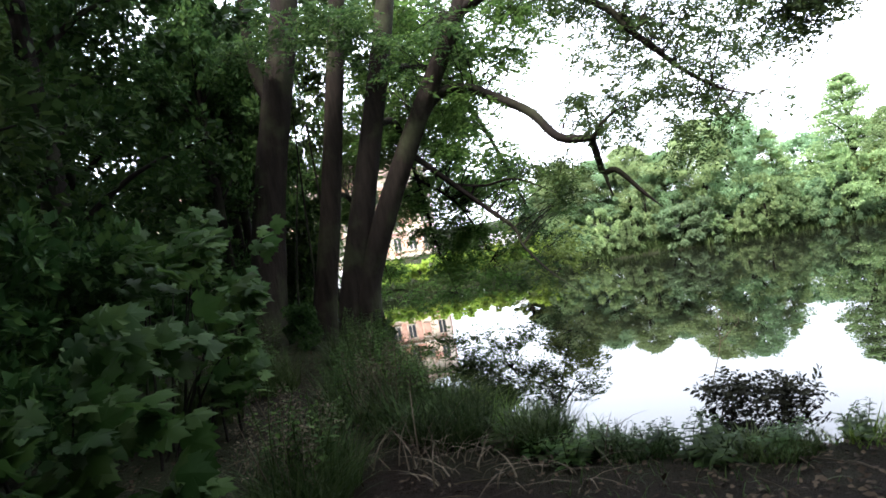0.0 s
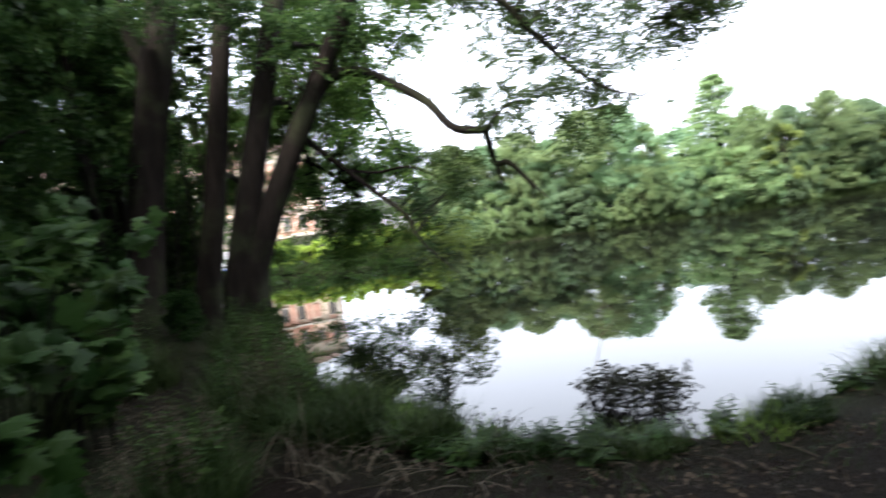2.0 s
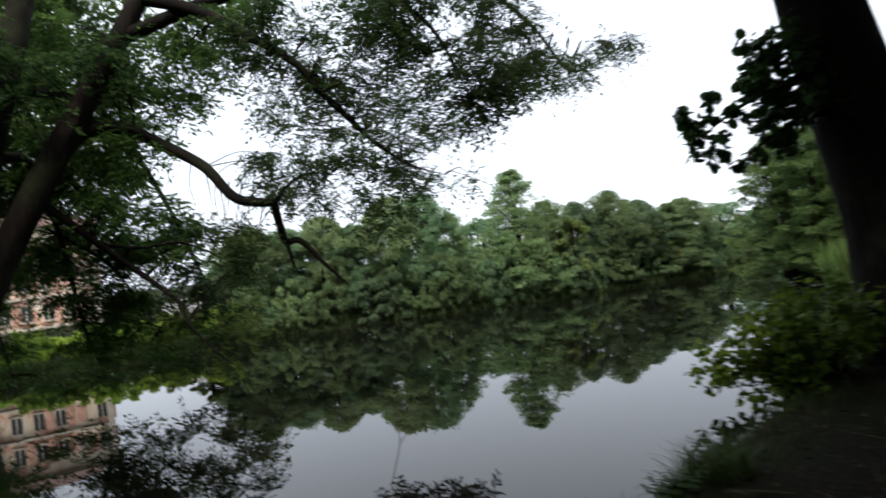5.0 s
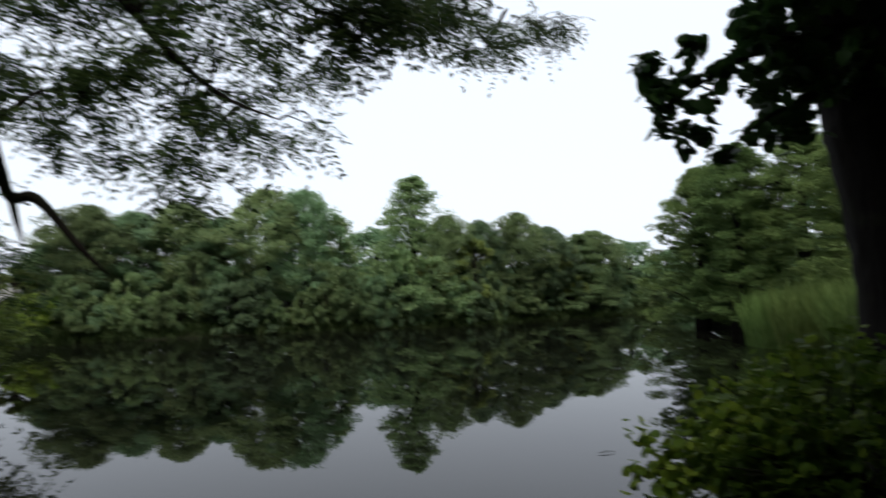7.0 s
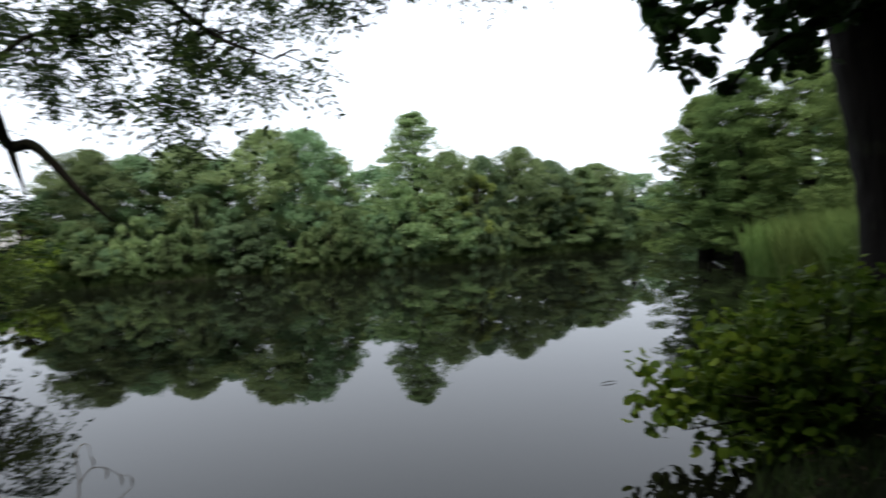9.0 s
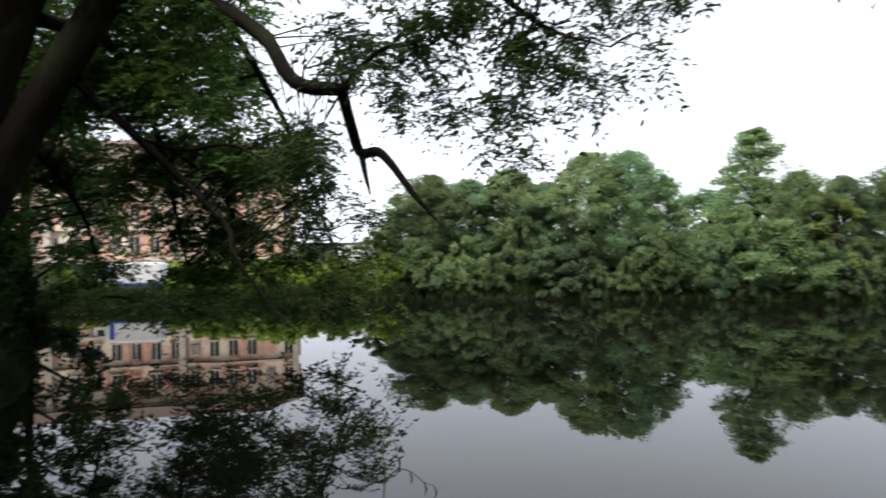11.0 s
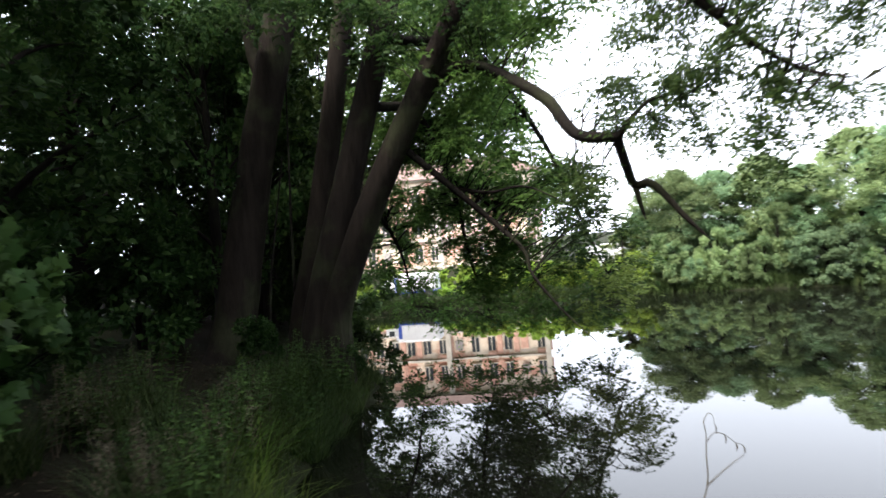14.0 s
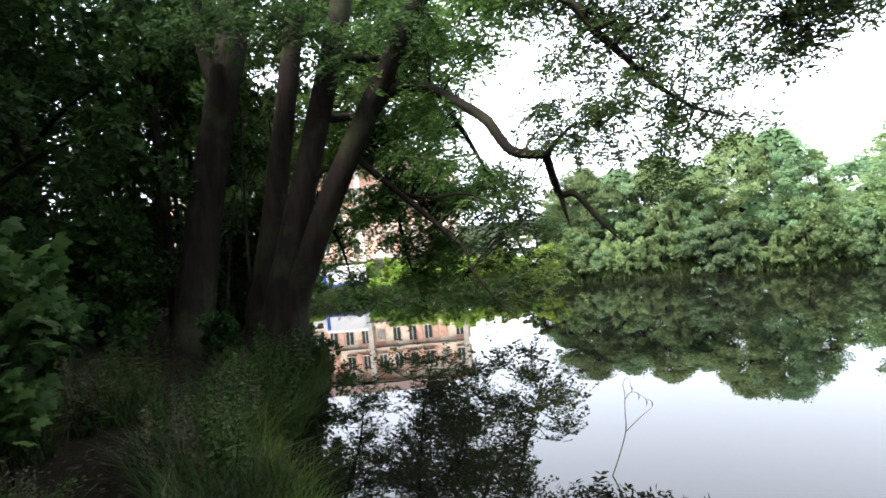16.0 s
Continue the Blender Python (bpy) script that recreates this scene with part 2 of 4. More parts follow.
def joined(pieces):
    vs, fs, n = [], [], 0
    for v, f in pieces:
        vs.append(v)
        fs.append(f + n)
        n += len(v)
    return np.vstack(vs), np.vstack(fs)


def unit(a):
    return a / (np.linalg.norm(a, axis=-1, keepdims=True) + 1e-9)


def leaf_arrays(at, axis, up, length, width, fold=0.18):
    """Pointed leaves, two triangles each, folded along the middle: each at a place, along an axis."""
    axis = unit(axis)
    side = unit(np.cross(axis, up))
    nrm = np.cross(side, axis)
    L, W = np.asarray(length)[:, None], np.asarray(width)[:, None]
    mid = at + axis * L * 0.45
    v = np.stack([at, mid + side * W * 0.5 + nrm * W * fold, at + axis * L, mid - side * W * 0.5 + nrm * W * fold], 1)
    n = np.arange(len(at))[:, None] * 4
    return v.reshape(-1, 3), np.concatenate([n + [0, 1, 2], n + [0, 2, 3]], 0)


def random_dirs(g, n, flat=1.0):
    d = g.normal(0, 1, (n, 3))
    d[:, 2] *= flat
    return unit(d)


def spray_arrays(g, at, heading, length, leaflets=6, droop=0.35, leaf=0.3):
    """Feathered leaves: pairs of pointed leaflets along a drooping stalk, one at the tip."""
    n = len(at)
    heading = unit(heading)
    side = unit(np.cross(heading, [0, 0, 1.0]) + g.normal(0, 0.25, (n, 3)))
    L = np.asarray(length)
    pos, axes = [], []
    for k in range(leaflets):
        s = (k + 1) / leaflets
        base = at + heading * (L * s)[:, None]
        base[:, 2] -= droop * L * s * s
        for sign in (1, -1):
            pos.append(base)
            axes.append(unit(heading * 0.6 + side * sign + g.normal(0, 0.22, (n, 3)) + np.array([0, 0, -0.25])))
    tip = at + heading * (L * 1.02)[:, None]
    tip[:, 2] -= droop * L
    pos.append(tip)
    axes.append(unit(heading + np.array([0, 0, -0.5])))
    pos, axes = np.concatenate(pos), np.concatenate(axes)
    LL = np.tile(L * leaf, 2 * leaflets + 1) * g.uniform(0.75, 1.2, len(pos))
    up = unit(np.array([0, 0, 1.0]) + g.normal(0, 0.85, (len(pos), 3)))
    return leaf_arrays(pos, axes, up, LL, LL * 0.40)


def in_blobs(g, blobs, density):
    """Places in clumps inside ellipsoids (x, y, z, rx, rz): more near their skin."""
    out = []
    for x, y, z, rx, rz in blobs:
        n = int(density * rx * rx * rz) + 3
        k = max(3, n // 15)
        r = g.uniform(0.1, 1, k) ** 0.45
        c = random_dirs(g, k) * r[:, None] * [rx, rx, rz]
        p = c[g.integers(0, k, n)] + g.normal(0, 0.085, (n, 3)) * min(1.0, rx * 1.8)
        out.append(np.array([x, y, z]) + p)
    return np.concatenate(out)


def shore_distance(x, y, ring):
    """Signed distance from a closed outline: positive outside."""
    x, y = np.asarray(x, float), np.asarray(y, float)
    best, inside = np.full(x.shape, 1e9), np.zeros(x.shape, bool)
    for (ax, ay), (bx, by) in zip(ring, ring[1:] + ring[:1]):
        dx, dy = bx - ax, by - ay
        s = np.clip(((x - ax) * dx + (y - ay) * dy) / (dx * dx + dy * dy), 0, 1)
        best = np.minimum(best, np.hypot(x - ax - s * dx, y - ay - s * dy))
        cross = ((ay > y) != (by > y)) & (x < (bx - ax) * (y - ay) / (by - ay + 1e-12) + ax)
        inside ^= cross
    return np.where(inside, -best, best)


# ---- the land and the pond ----
POND = [(-1.6, 13.8), (-1.2, 12.2), (-1.1, 10.6), (-0.8, 8.8), (0.1, 7.1), (0.8, 5.95), (1.5, 5.45), (2.5, 5.0), (3.4, 5.15), (4.7, 5.5), (6.3, 6.0),
        (8.0, 6.7), (9.2, 6.75), (10.3, 6.5), (10.9, 5.5), (11.8, 4.7), (14, 5.6), (17.6, 9.2), (20, 12.2), (21.4, 15), (22.8, 17.2), (25, 19), (31, 21), (31, 23.2), (24, 22.4),
        (20.9, 22.8), (16.5, 22.7), (13.9, 23.9), (9, 25.2), (4, 26.0), (1, 25.2), (-3, 25.2), (-7.5, 25.6), (-6.2, 20), (-3.6, 17.0)]
TRAIL = [(1.5, 1.0), (-0.5, 4.0), (-1.35, 5.8), (-2.3, 8.2), (-3.7, 11.0), (-5.6, 14.4), (-8.5, 20), (-14, 30)]


def trail_distance(x, y):
    best = np.full(np.shape(x), 1e9)
    for (ax, ay), (bx, by) in zip(TRAIL, TRAIL[1:]):
        dx, dy = bx - ax, by - ay
        s = np.clip(((x - ax) * dx + (y - ay) * dy) / (dx * dx + dy * dy), 0, 1)
        best = np.minimum(best, np.hypot(x - ax - s * dx, y - ay - s * dy))
    return best


def waves(x, y, s):
    return (np.sin(x * 1.7 * s + 0.4) * np.cos(y * 1.3 * s + 1.1) + np.sin(x * 0.9 * s - y * 1.9 * s) * 0.7) * 0.5


def ground_height(x, y):
    x, y = np.asarray(x, float), np.asarray(y, float)
    d = shore_distance(x, y, POND) + 0.10 * waves(x, y, 3.1)
    low = np.clip((d + 0.12) / 0.5, 0, 1)
    land = 0.30 * low * low * (3 - 2 * low) + 0.06 * np.clip(d, 0, 12) + 0.03 * waves(x, y, 1.1) * np.clip(d, 0, 1)
    hill = np.clip((-x - 1.5) * 0.10, 0, 0.7) * np.clip((y - 4) / 6, 0, 1) * np.clip(d / 1.5, 0, 1) * np.clip((25.5 - y) / 4, 0, 1)
    dip = -0.05 * np.exp(-(trail_distance(x, y) / 0.5) ** 2)
    return np.where(d > -0.12, land + hill + dip, np.maximum(-0.9, (d + 0.12) * 0.9))


def grid_lines(dense_from, dense_to, step, reach):
    mid = np.arange(dense_from, dense_to + 1e-6, step)
    out = step * 1.25 ** np.arange(1, 60)
    far = np.cumsum(out)
    far = far[far < reach]
    return np.concatenate([dense_from - far[::-1], mid, dense_to + far])


def build_ground():
    xs, ys = grid_lines(-9, 11, 0.14, 1500), grid_lines(-3, 16, 0.14, 1500)
    X, Y = np.meshgrid(xs, ys, indexing="ij")
    Z = ground_height(X, Y)
    n = len(ys)
    i, j = np.meshgrid(np.arange(len(xs) - 1), np.arange(n - 1), indexing="ij")
    f = np.stack([i * n + j, (i + 1) * n + j, (i + 1) * n + j + 1, i * n + j + 1], -1).reshape(-1, 4)
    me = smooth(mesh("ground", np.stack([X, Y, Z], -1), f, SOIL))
    bare = np.exp(-(trail_distance(X, Y) / 0.75) ** 2) + np.exp(-(((X - 4.6) / 2.6) ** 2 + ((Y - 3.6) / 1.1) ** 2) * 1.2) + np.exp(-(((X - 0.5) / 2.2) ** 2 + ((Y - 3.6) / 1.5) ** 2))
    att = me.attributes.new("trodden", "FLOAT", "POINT")
    att.data.foreach_set("value", np.clip(bare, 0, 1).ravel().astype(np.float32))
    return tagged(new("ground", me), "dark trodden earth bank with leaf litter", "ground", kind="structure")


build_ground()
wx, wy = np.array([-12.0, 36.0]), np.array([3.5, 30.0])
water = new("water", mesh("water", [(wx[0], wy[0], 0), (wx[1], wy[0], 0), (wx[1], wy[1], 0), (wx[0], wy[1], 0)], [(0, 1, 2, 3)], WATER))
tagged(water, "still dark pond water mirroring trees and sky", "water", kind="structure")


def floor_at(x, y):
    return float(ground_height(x, y))


# ---- trees ----
def crown_arrays(g, height, low, radius, clumps, per, leaf, shape="round", flat=0.6, level=0.55, ragged=1.0):
    """A crown of many clumps of leaves with gaps between, on the limbs of a tree."""
    at, out = [], []
    centres = []
    for i in range(clumps):
        s = g.uniform(0, 1) ** (1.35 if shape == "cone" else 0.85)
        z = low + (height - low) * s
        if shape == "round":
            w = radius * math.sqrt(max(0.02, 1 - (2 * s - 0.85) ** 2 * 0.8)) * (0.8 if s < 0.15 else 1)
        elif shape == "cone":
            w = radius * (1.02 - s) ** 0.72
        elif shape == "column":
            w = radius * (0.95 - 0.25 * s - 0.55 * max(0.0, s - 0.7) / 0.3)
        else:
            w = radius * (0.9 - 0.35 * s)
        a = g.uniform(0, 2 * np.pi)
        lobe = 1 + 0.16 * math.sin(3 * a + 5 * s) + 0.12 * math.sin(5 * a - 11 * s)
        r = w * lobe * g.uniform(0.06, 1) ** 0.5
        c = np.array([math.cos(a) * r, math.sin(a) * r, z])
        centres.append(c)
        size = min(radius * g.uniform(0.06, 0.20) * ragged, 0.12 + 0.45 * w)
        if shape in ("cone", "column"):
            size = min(size, 0.08 + 0.3 * w)
        k = int(per * g.uniform(0.6, 1.3))
        d = random_dirs(g, k)
        reach = g.uniform(0.1, 1, k) ** 0.45 * (0.92 + 0.22 * np.abs(g.normal(0, 1, k)))
        p = c + d * reach[:, None] * np.array([size * g.uniform(0.8, 1.2), size * g.uniform(0.8, 1.2), size * flat * g.uniform(0.8, 1.35)])
        at.append(p)
        out.append(unit(d + unit(c - np.array([0, 0, low]))[None] * 0.7 + np.array([0, 0, -0.35])))
    at, out = np.concatenate(at), np.concatenate(out)
    n = len(at)
    L = leaf * g.uniform(0.6, 1.3, n)
    up = unit(np.array([0, 0, 1.0]) + g.normal(0, level, (n, 3)))
    return leaf_arrays(at, unit((out + g.normal(0, 0.6, (n, 3))) * [1, 1, 0.8]), up, L, L * g.uniform(0.5, 0.75, n)), centres


def build_tree(name, seed, height, low, radius, trunk_r, leaf_mat, clumps, per, leaf, shape="round", bark=None, lean=0.0, flat=0.85, label="", category="tree", group=""):
    g = np.random.default_rng(seed)
    root = new(name)
    tagged(root, label, category, group)
    line = curve_points([(0, 0, -0.25), (lean * 0.2, 0.03, height * 0.25), (lean * 0.6, -0.06, height * 0.55), (lean, 0.05, height * 0.93)], 5)
    pieces = [tube_arrays(line, [trunk_r * 1.35, trunk_r, trunk_r * 0.72, trunk_r * 0.12], 9, 0.06, seed)]
    (v, f), centres = crown_arrays(g, height, low, radius, clumps, per, leaf, shape, flat, 0.45 if shape == "cone" else 0.6)
    v[:, 0] += lean * np.clip(v[:, 2] / height, 0, 1)
    for c in centres[:: max(1, len(centres) // 16)]:
        z0 = max(low * 0.8, c[2] - radius * 0.45)
        z0 = min(z0, height * 0.85)
        s = np.array([lean * z0 / height, 0, z0])
        e = c + [lean * c[2] / height, 0, 0]
        m = (s + e) / 2 + [0, 0, 0.08 * radius]
        pieces.append(tube_arrays(curve_points([s, m, e], 3), [trunk_r * 0.34, trunk_r * 0.2, trunk_r * 0.05], 5, 0.05, seed))
    part("trunk", smooth(mesh("trunk", *pieces[0], bark or BARK)), root)
    part("branchwork", smooth(mesh("branchwork", *joined(pieces[1:]), bark or BARK)), root, kind="stuff")
    part("crown", mesh("crown", v, f, leaf_mat), root)
    return root


def place(root, x, y, turn=0.0, size=1.0, tall=None, sink=0.0):
    return pose(x, y, floor_at(x, y) - sink, 0, 0, turn) @ Matrix.Diagonal((size, size, tall or size, 1))


def planted(root, spots, group, sink=0.0):
    """The first tree at the first spot, copies at the others: (x, y, turn, size, tall)."""
    tagged(root, group=group)
    for i, (x, y, turn, size, tall) in enumerate(spots[1:]):
        copy_thing(root, place(root, x, y, turn, size, tall, sink))
    x, y, turn, size, tall = spots[0]
    root.matrix_basis = place(root, x, y, turn, size, tall, sink)
    return root


# far bank, from the boathouse side round to the inlet
FAR = "trees along the far bank"
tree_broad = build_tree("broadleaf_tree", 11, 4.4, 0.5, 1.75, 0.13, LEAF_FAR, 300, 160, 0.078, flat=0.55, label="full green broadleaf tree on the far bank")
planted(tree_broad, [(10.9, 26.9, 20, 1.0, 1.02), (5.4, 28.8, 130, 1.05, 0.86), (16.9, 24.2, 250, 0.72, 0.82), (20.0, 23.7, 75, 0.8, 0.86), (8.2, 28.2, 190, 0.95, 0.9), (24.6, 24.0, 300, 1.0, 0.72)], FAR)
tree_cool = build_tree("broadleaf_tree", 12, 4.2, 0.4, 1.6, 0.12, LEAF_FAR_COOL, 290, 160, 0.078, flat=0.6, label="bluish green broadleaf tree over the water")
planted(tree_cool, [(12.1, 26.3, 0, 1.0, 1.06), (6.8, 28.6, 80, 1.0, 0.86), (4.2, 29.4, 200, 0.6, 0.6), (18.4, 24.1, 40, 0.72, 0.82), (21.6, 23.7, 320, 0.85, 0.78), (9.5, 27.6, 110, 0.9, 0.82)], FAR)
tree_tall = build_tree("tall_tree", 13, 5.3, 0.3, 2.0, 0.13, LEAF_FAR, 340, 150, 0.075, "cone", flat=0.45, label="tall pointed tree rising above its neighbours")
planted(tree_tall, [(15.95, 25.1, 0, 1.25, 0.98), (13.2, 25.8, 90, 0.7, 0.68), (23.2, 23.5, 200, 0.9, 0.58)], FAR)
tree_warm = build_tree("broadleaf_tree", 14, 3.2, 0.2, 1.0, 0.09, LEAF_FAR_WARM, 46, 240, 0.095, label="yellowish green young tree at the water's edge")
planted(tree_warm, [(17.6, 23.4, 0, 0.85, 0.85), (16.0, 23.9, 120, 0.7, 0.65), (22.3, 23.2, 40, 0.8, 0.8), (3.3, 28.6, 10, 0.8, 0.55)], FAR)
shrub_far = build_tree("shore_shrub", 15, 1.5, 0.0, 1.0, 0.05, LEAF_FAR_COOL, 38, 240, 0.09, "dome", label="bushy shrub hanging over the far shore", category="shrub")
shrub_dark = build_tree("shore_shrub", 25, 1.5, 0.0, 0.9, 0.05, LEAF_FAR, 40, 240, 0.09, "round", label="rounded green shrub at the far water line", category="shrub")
shore_g = np.random.default_rng(77)
line = curve_points([(4.6, 26.5, 0), (6.2, 26.0, 0), (9.3, 25.4, 0), (12, 24.6, 0), (13.9, 24.1, 0), (16.5, 23.0, 0), (18.8, 23.0, 0), (20.9, 23.0, 0), (24, 22.7, 0), (27, 23.1, 0), (31, 23.3, 0)], 6)
bushes = {0: [], 1: []}
for k, (x, y, _) in enumerate(line):
    size = shore_g.uniform(0.45, 1.05)
    bushes[int(shore_g.uniform(0, 1) < 0.5)].append((x + shore_g.normal(0, 0.15), y + size * 0.35 - 0.2 + abs(shore_g.normal(0, 0.2)), shore_g.uniform(0, 360), size, size * shore_g.uniform(0.6, 1.7)))
planted(shrub_far, bushes[0] + [(29.5, 23.8, 90, 1.6, 1.6), (32, 22.0, 10, 1.8, 2.0)], "shrubs along the far shore", 0.22)
planted(shrub_dark, bushes[1] + [(20.0, 11.9, 40, 0.55, 0.5), (20.7, 13.0, 160, 0.5, 0.5), (19.3, 11.3, 250, 0.4, 0.4)], "shrubs along the far shore", 0.22)
shrub_bright = build_tree("bright_shrub", 16, 0.9, 0.0, 0.8, 0.04, LEAF_BRIGHT, 30, 120, 0.11, "dome", label="bright yellow-green shrub on the open shore", category="shrub")
planted(shrub_bright, [(0.2, 26.2, 0, 1.0, 1.0), (1.4, 26.3, 90, 1.0, 0.8), (2.6, 26.8, 30, 1.1, 0.8), (3.7, 26.8, 140, 1.0, 1.1), (-1.2, 26.2, 200, 1.0, 0.8), (-3.0, 26.0, 20, 0.6, 0.45), (-5.6, 26.3, 75, 0.7, 0.4), (-6.6, 26.6, 130, 0.9, 0.8), (-2.0, 26.5, 160, 0.8, 0.8), (0.9, 27.0, 10, 0.9, 0.9), (2.0, 27.2, 70, 0.9, 1.0), (-0.4, 27.2, 110, 1.0, 0.9), (-2.6, 28.2, 50, 1.0, 0.9), (-4.2, 29.4, 250, 1.0, 0.7), (-6.2, 29.6, 300, 1.0, 0.7), (4.6, 27.2, 60, 0.9, 1.0)], "bright shrubs on the shore")
# right-hand shore: tall feathery trees, reeds
tree_feather = build_tree("feathery_conifer", 17, 5.6, 0.35, 1.75, 0.2, LEAF_CYPRESS, 430, 170, 0.07, "column", flat=0.35, label="tall feathery light green tree with tiered boughs", bark=BARK_SHADED)
planted(tree_feather, [(22.3, 17.0, 0, 1.05, 0.98), (21.6, 15.3, 100, 1.0, 1.0), (21.8, 13.4, 210, 1.0, 1.0), (20.4, 11.2, 40, 0.95, 0.98), (25.5, 17.6, 80, 1.1, 0.8)], "trees on the near shore round the bend")
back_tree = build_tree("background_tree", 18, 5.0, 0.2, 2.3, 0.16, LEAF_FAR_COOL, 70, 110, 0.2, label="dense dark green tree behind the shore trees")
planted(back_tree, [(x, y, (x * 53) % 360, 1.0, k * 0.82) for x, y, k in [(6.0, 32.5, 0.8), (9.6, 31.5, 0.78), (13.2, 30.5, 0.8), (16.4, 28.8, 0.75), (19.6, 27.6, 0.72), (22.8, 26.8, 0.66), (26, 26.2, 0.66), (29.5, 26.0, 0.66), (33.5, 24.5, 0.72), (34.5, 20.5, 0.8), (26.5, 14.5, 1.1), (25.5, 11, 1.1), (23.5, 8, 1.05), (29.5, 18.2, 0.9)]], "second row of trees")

# reeds on the right-hand shore
def blade_arrays(g, at, length, width, bend, steps=3, spread=0.5):
    """Grass blades: narrow bending strips from the ground up."""
    n = len(at)
    a = g.uniform(0, 2 * np.pi, n)
    out = np.stack([np.cos(a), np.sin(a), np.zeros(n)], 1)
    side = np.stack([-np.sin(a), np.cos(a), np.zeros(n)], 1)
    L, W, B = np.asarray(length), np.asarray(width), np.asarray(bend)
    rows = []
    for k in range(steps + 1):
        s = k / steps
        p = at + out * (L * (spread * 0.35 * s + B * s * s))[:, None] + np.array([0, 0, 1.0]) * (L * (s - 0.55 * B * s * s))[:, None]
        w = (W * (1 - s) ** 0.7 * 0.5 + 0.0006)[:, None]
        rows += [p - side * w, p + side * w]
    v = np.stack(rows, 1)
    k = 2 * (steps + 1)
    base = np.arange(n)[:, None] * k
    f = np.concatenate([base + [2 * i, 2 * i + 1, 2 * i + 3, 2 * i + 2] for i in range(steps)], 0)
    return v.reshape(-1, 3), f


def patch(g, n, cx, cy, rx, ry, keep=None):
    r, a = np.sqrt(g.uniform(0, 1, n)), g.uniform(0, 2 * np.pi, n)
    x, y = cx + rx * r * np.cos(a), cy + ry * r * np.sin(a)
    return np.stack([x, y, ground_height(x, y) - 0.02], 1)


g = np.random.default_rng(31)
for cx, cy, rx, ry, h in [(19.6, 12.6, 1.4, 1.0, 1.6), (18.2, 10.9, 1.4, 1.1, 1.9), (16.6, 9.0, 1.5, 1.1, 2.05), (14.3, 7.3, 1.6, 1.0, 2.1)]:
    at = patch(g, 2600, cx, cy, rx, ry)
    at[:, 2] = np.maximum(at[:, 2], -0.1)
    v, f = blade_arrays(g, at, h * g.uniform(0.6, 1.1, len(at)), np.full(len(at), 0.035), g.uniform(0.05, 0.3, len(at)))
    tagged(new("reed_bed", mesh("reed_bed", v, f, REED)), "light green reeds standing in the shallows", "reeds", "reed beds", "stuff")

fringe = curve_points([(-7, 25.75, 0), (-3, 25.35, 0), (1, 25.35, 0), (4, 26.1, 0), (9, 25.3, 0), (13.9, 24.0, 0), (16.5, 22.8, 0), (20.9, 22.9, 0), (24, 22.5, 0), (31, 23.3, 0)], 40)
fr = fringe[g.integers(0, len(fringe), 16000)] + g.normal(0, 0.16, (16000, 3)) * [1, 1, 0]
fr[:, 2] = np.maximum(ground_height(fr[:, 0], fr[:, 1]) - 0.03, -0.05)
v, f = blade_arrays(g, fr, g.uniform(0.15, 0.5, len(fr)), np.full(len(fr), 0.03), g.uniform(0.2, 0.8, len(fr)), 2)
tagged(new("shore_grass", mesh("shore_grass", v, f, GRASS)), "dark grass and sedge along the far water line", "grass", kind="stuff")

# ---- the big tree at the water with three stems, and its long crooked bough ----
def limb(name, points, radii, parent, mat=BARK, sides=12, rough=0.05, seed=0, label=""):
    return part(name, smooth(mesh(name, *tube_arrays(curve_points(points, 7), radii, sides, rough, seed), mat)), parent, label)


ash = tagged(new("ash_tree"), "old ash with three dark stems and a crooked bough", "tree")
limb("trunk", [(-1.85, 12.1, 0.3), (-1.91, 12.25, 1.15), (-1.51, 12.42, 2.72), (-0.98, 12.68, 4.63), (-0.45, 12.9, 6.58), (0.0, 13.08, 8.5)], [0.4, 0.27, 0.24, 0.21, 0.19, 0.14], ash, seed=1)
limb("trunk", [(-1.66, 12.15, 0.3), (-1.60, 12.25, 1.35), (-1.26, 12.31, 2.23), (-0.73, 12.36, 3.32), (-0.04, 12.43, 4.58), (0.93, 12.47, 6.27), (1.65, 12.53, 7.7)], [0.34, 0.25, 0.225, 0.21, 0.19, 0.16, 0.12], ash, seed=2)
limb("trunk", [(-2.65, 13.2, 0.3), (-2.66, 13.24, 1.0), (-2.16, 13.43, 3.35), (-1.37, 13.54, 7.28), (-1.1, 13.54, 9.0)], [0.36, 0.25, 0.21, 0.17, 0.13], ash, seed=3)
limb("branch", [(-0.1, 12.43, 4.45), (0.34, 12.52, 4.86), (0.85, 12.45, 4.88), (1.38, 12.22, 4.56), (1.91, 11.81, 4.11), (2.26, 11.41, 3.55), (2.76, 11.08, 3.40)], [0.14, 0.11, 0.095, 0.09, 0.085, 0.078, 0.066], ash, BARK_SHADED, 9, 0.05, 4, "long crooked bough bending down over the water")
limb("branch", [(2.74, 11.09, 3.42), (2.84, 11.25, 3.05), (2.93, 11.37, 2.82), (3.14, 11.28, 2.80), (3.47, 11.1, 2.35), (3.72, 11.0, 2.05)], [0.065, 0.06, 0.055, 0.05, 0.032, 0.006], ash, BARK_SHADED, 8, 0.05, 5)
limb("branch", [(2.93, 11.37, 2.82), (2.97, 11.36, 2.6), (3.02, 11.36, 2.38)], [0.04, 0.03, 0.012], ash, BARK_SHADED, 7, 0.05, 6)
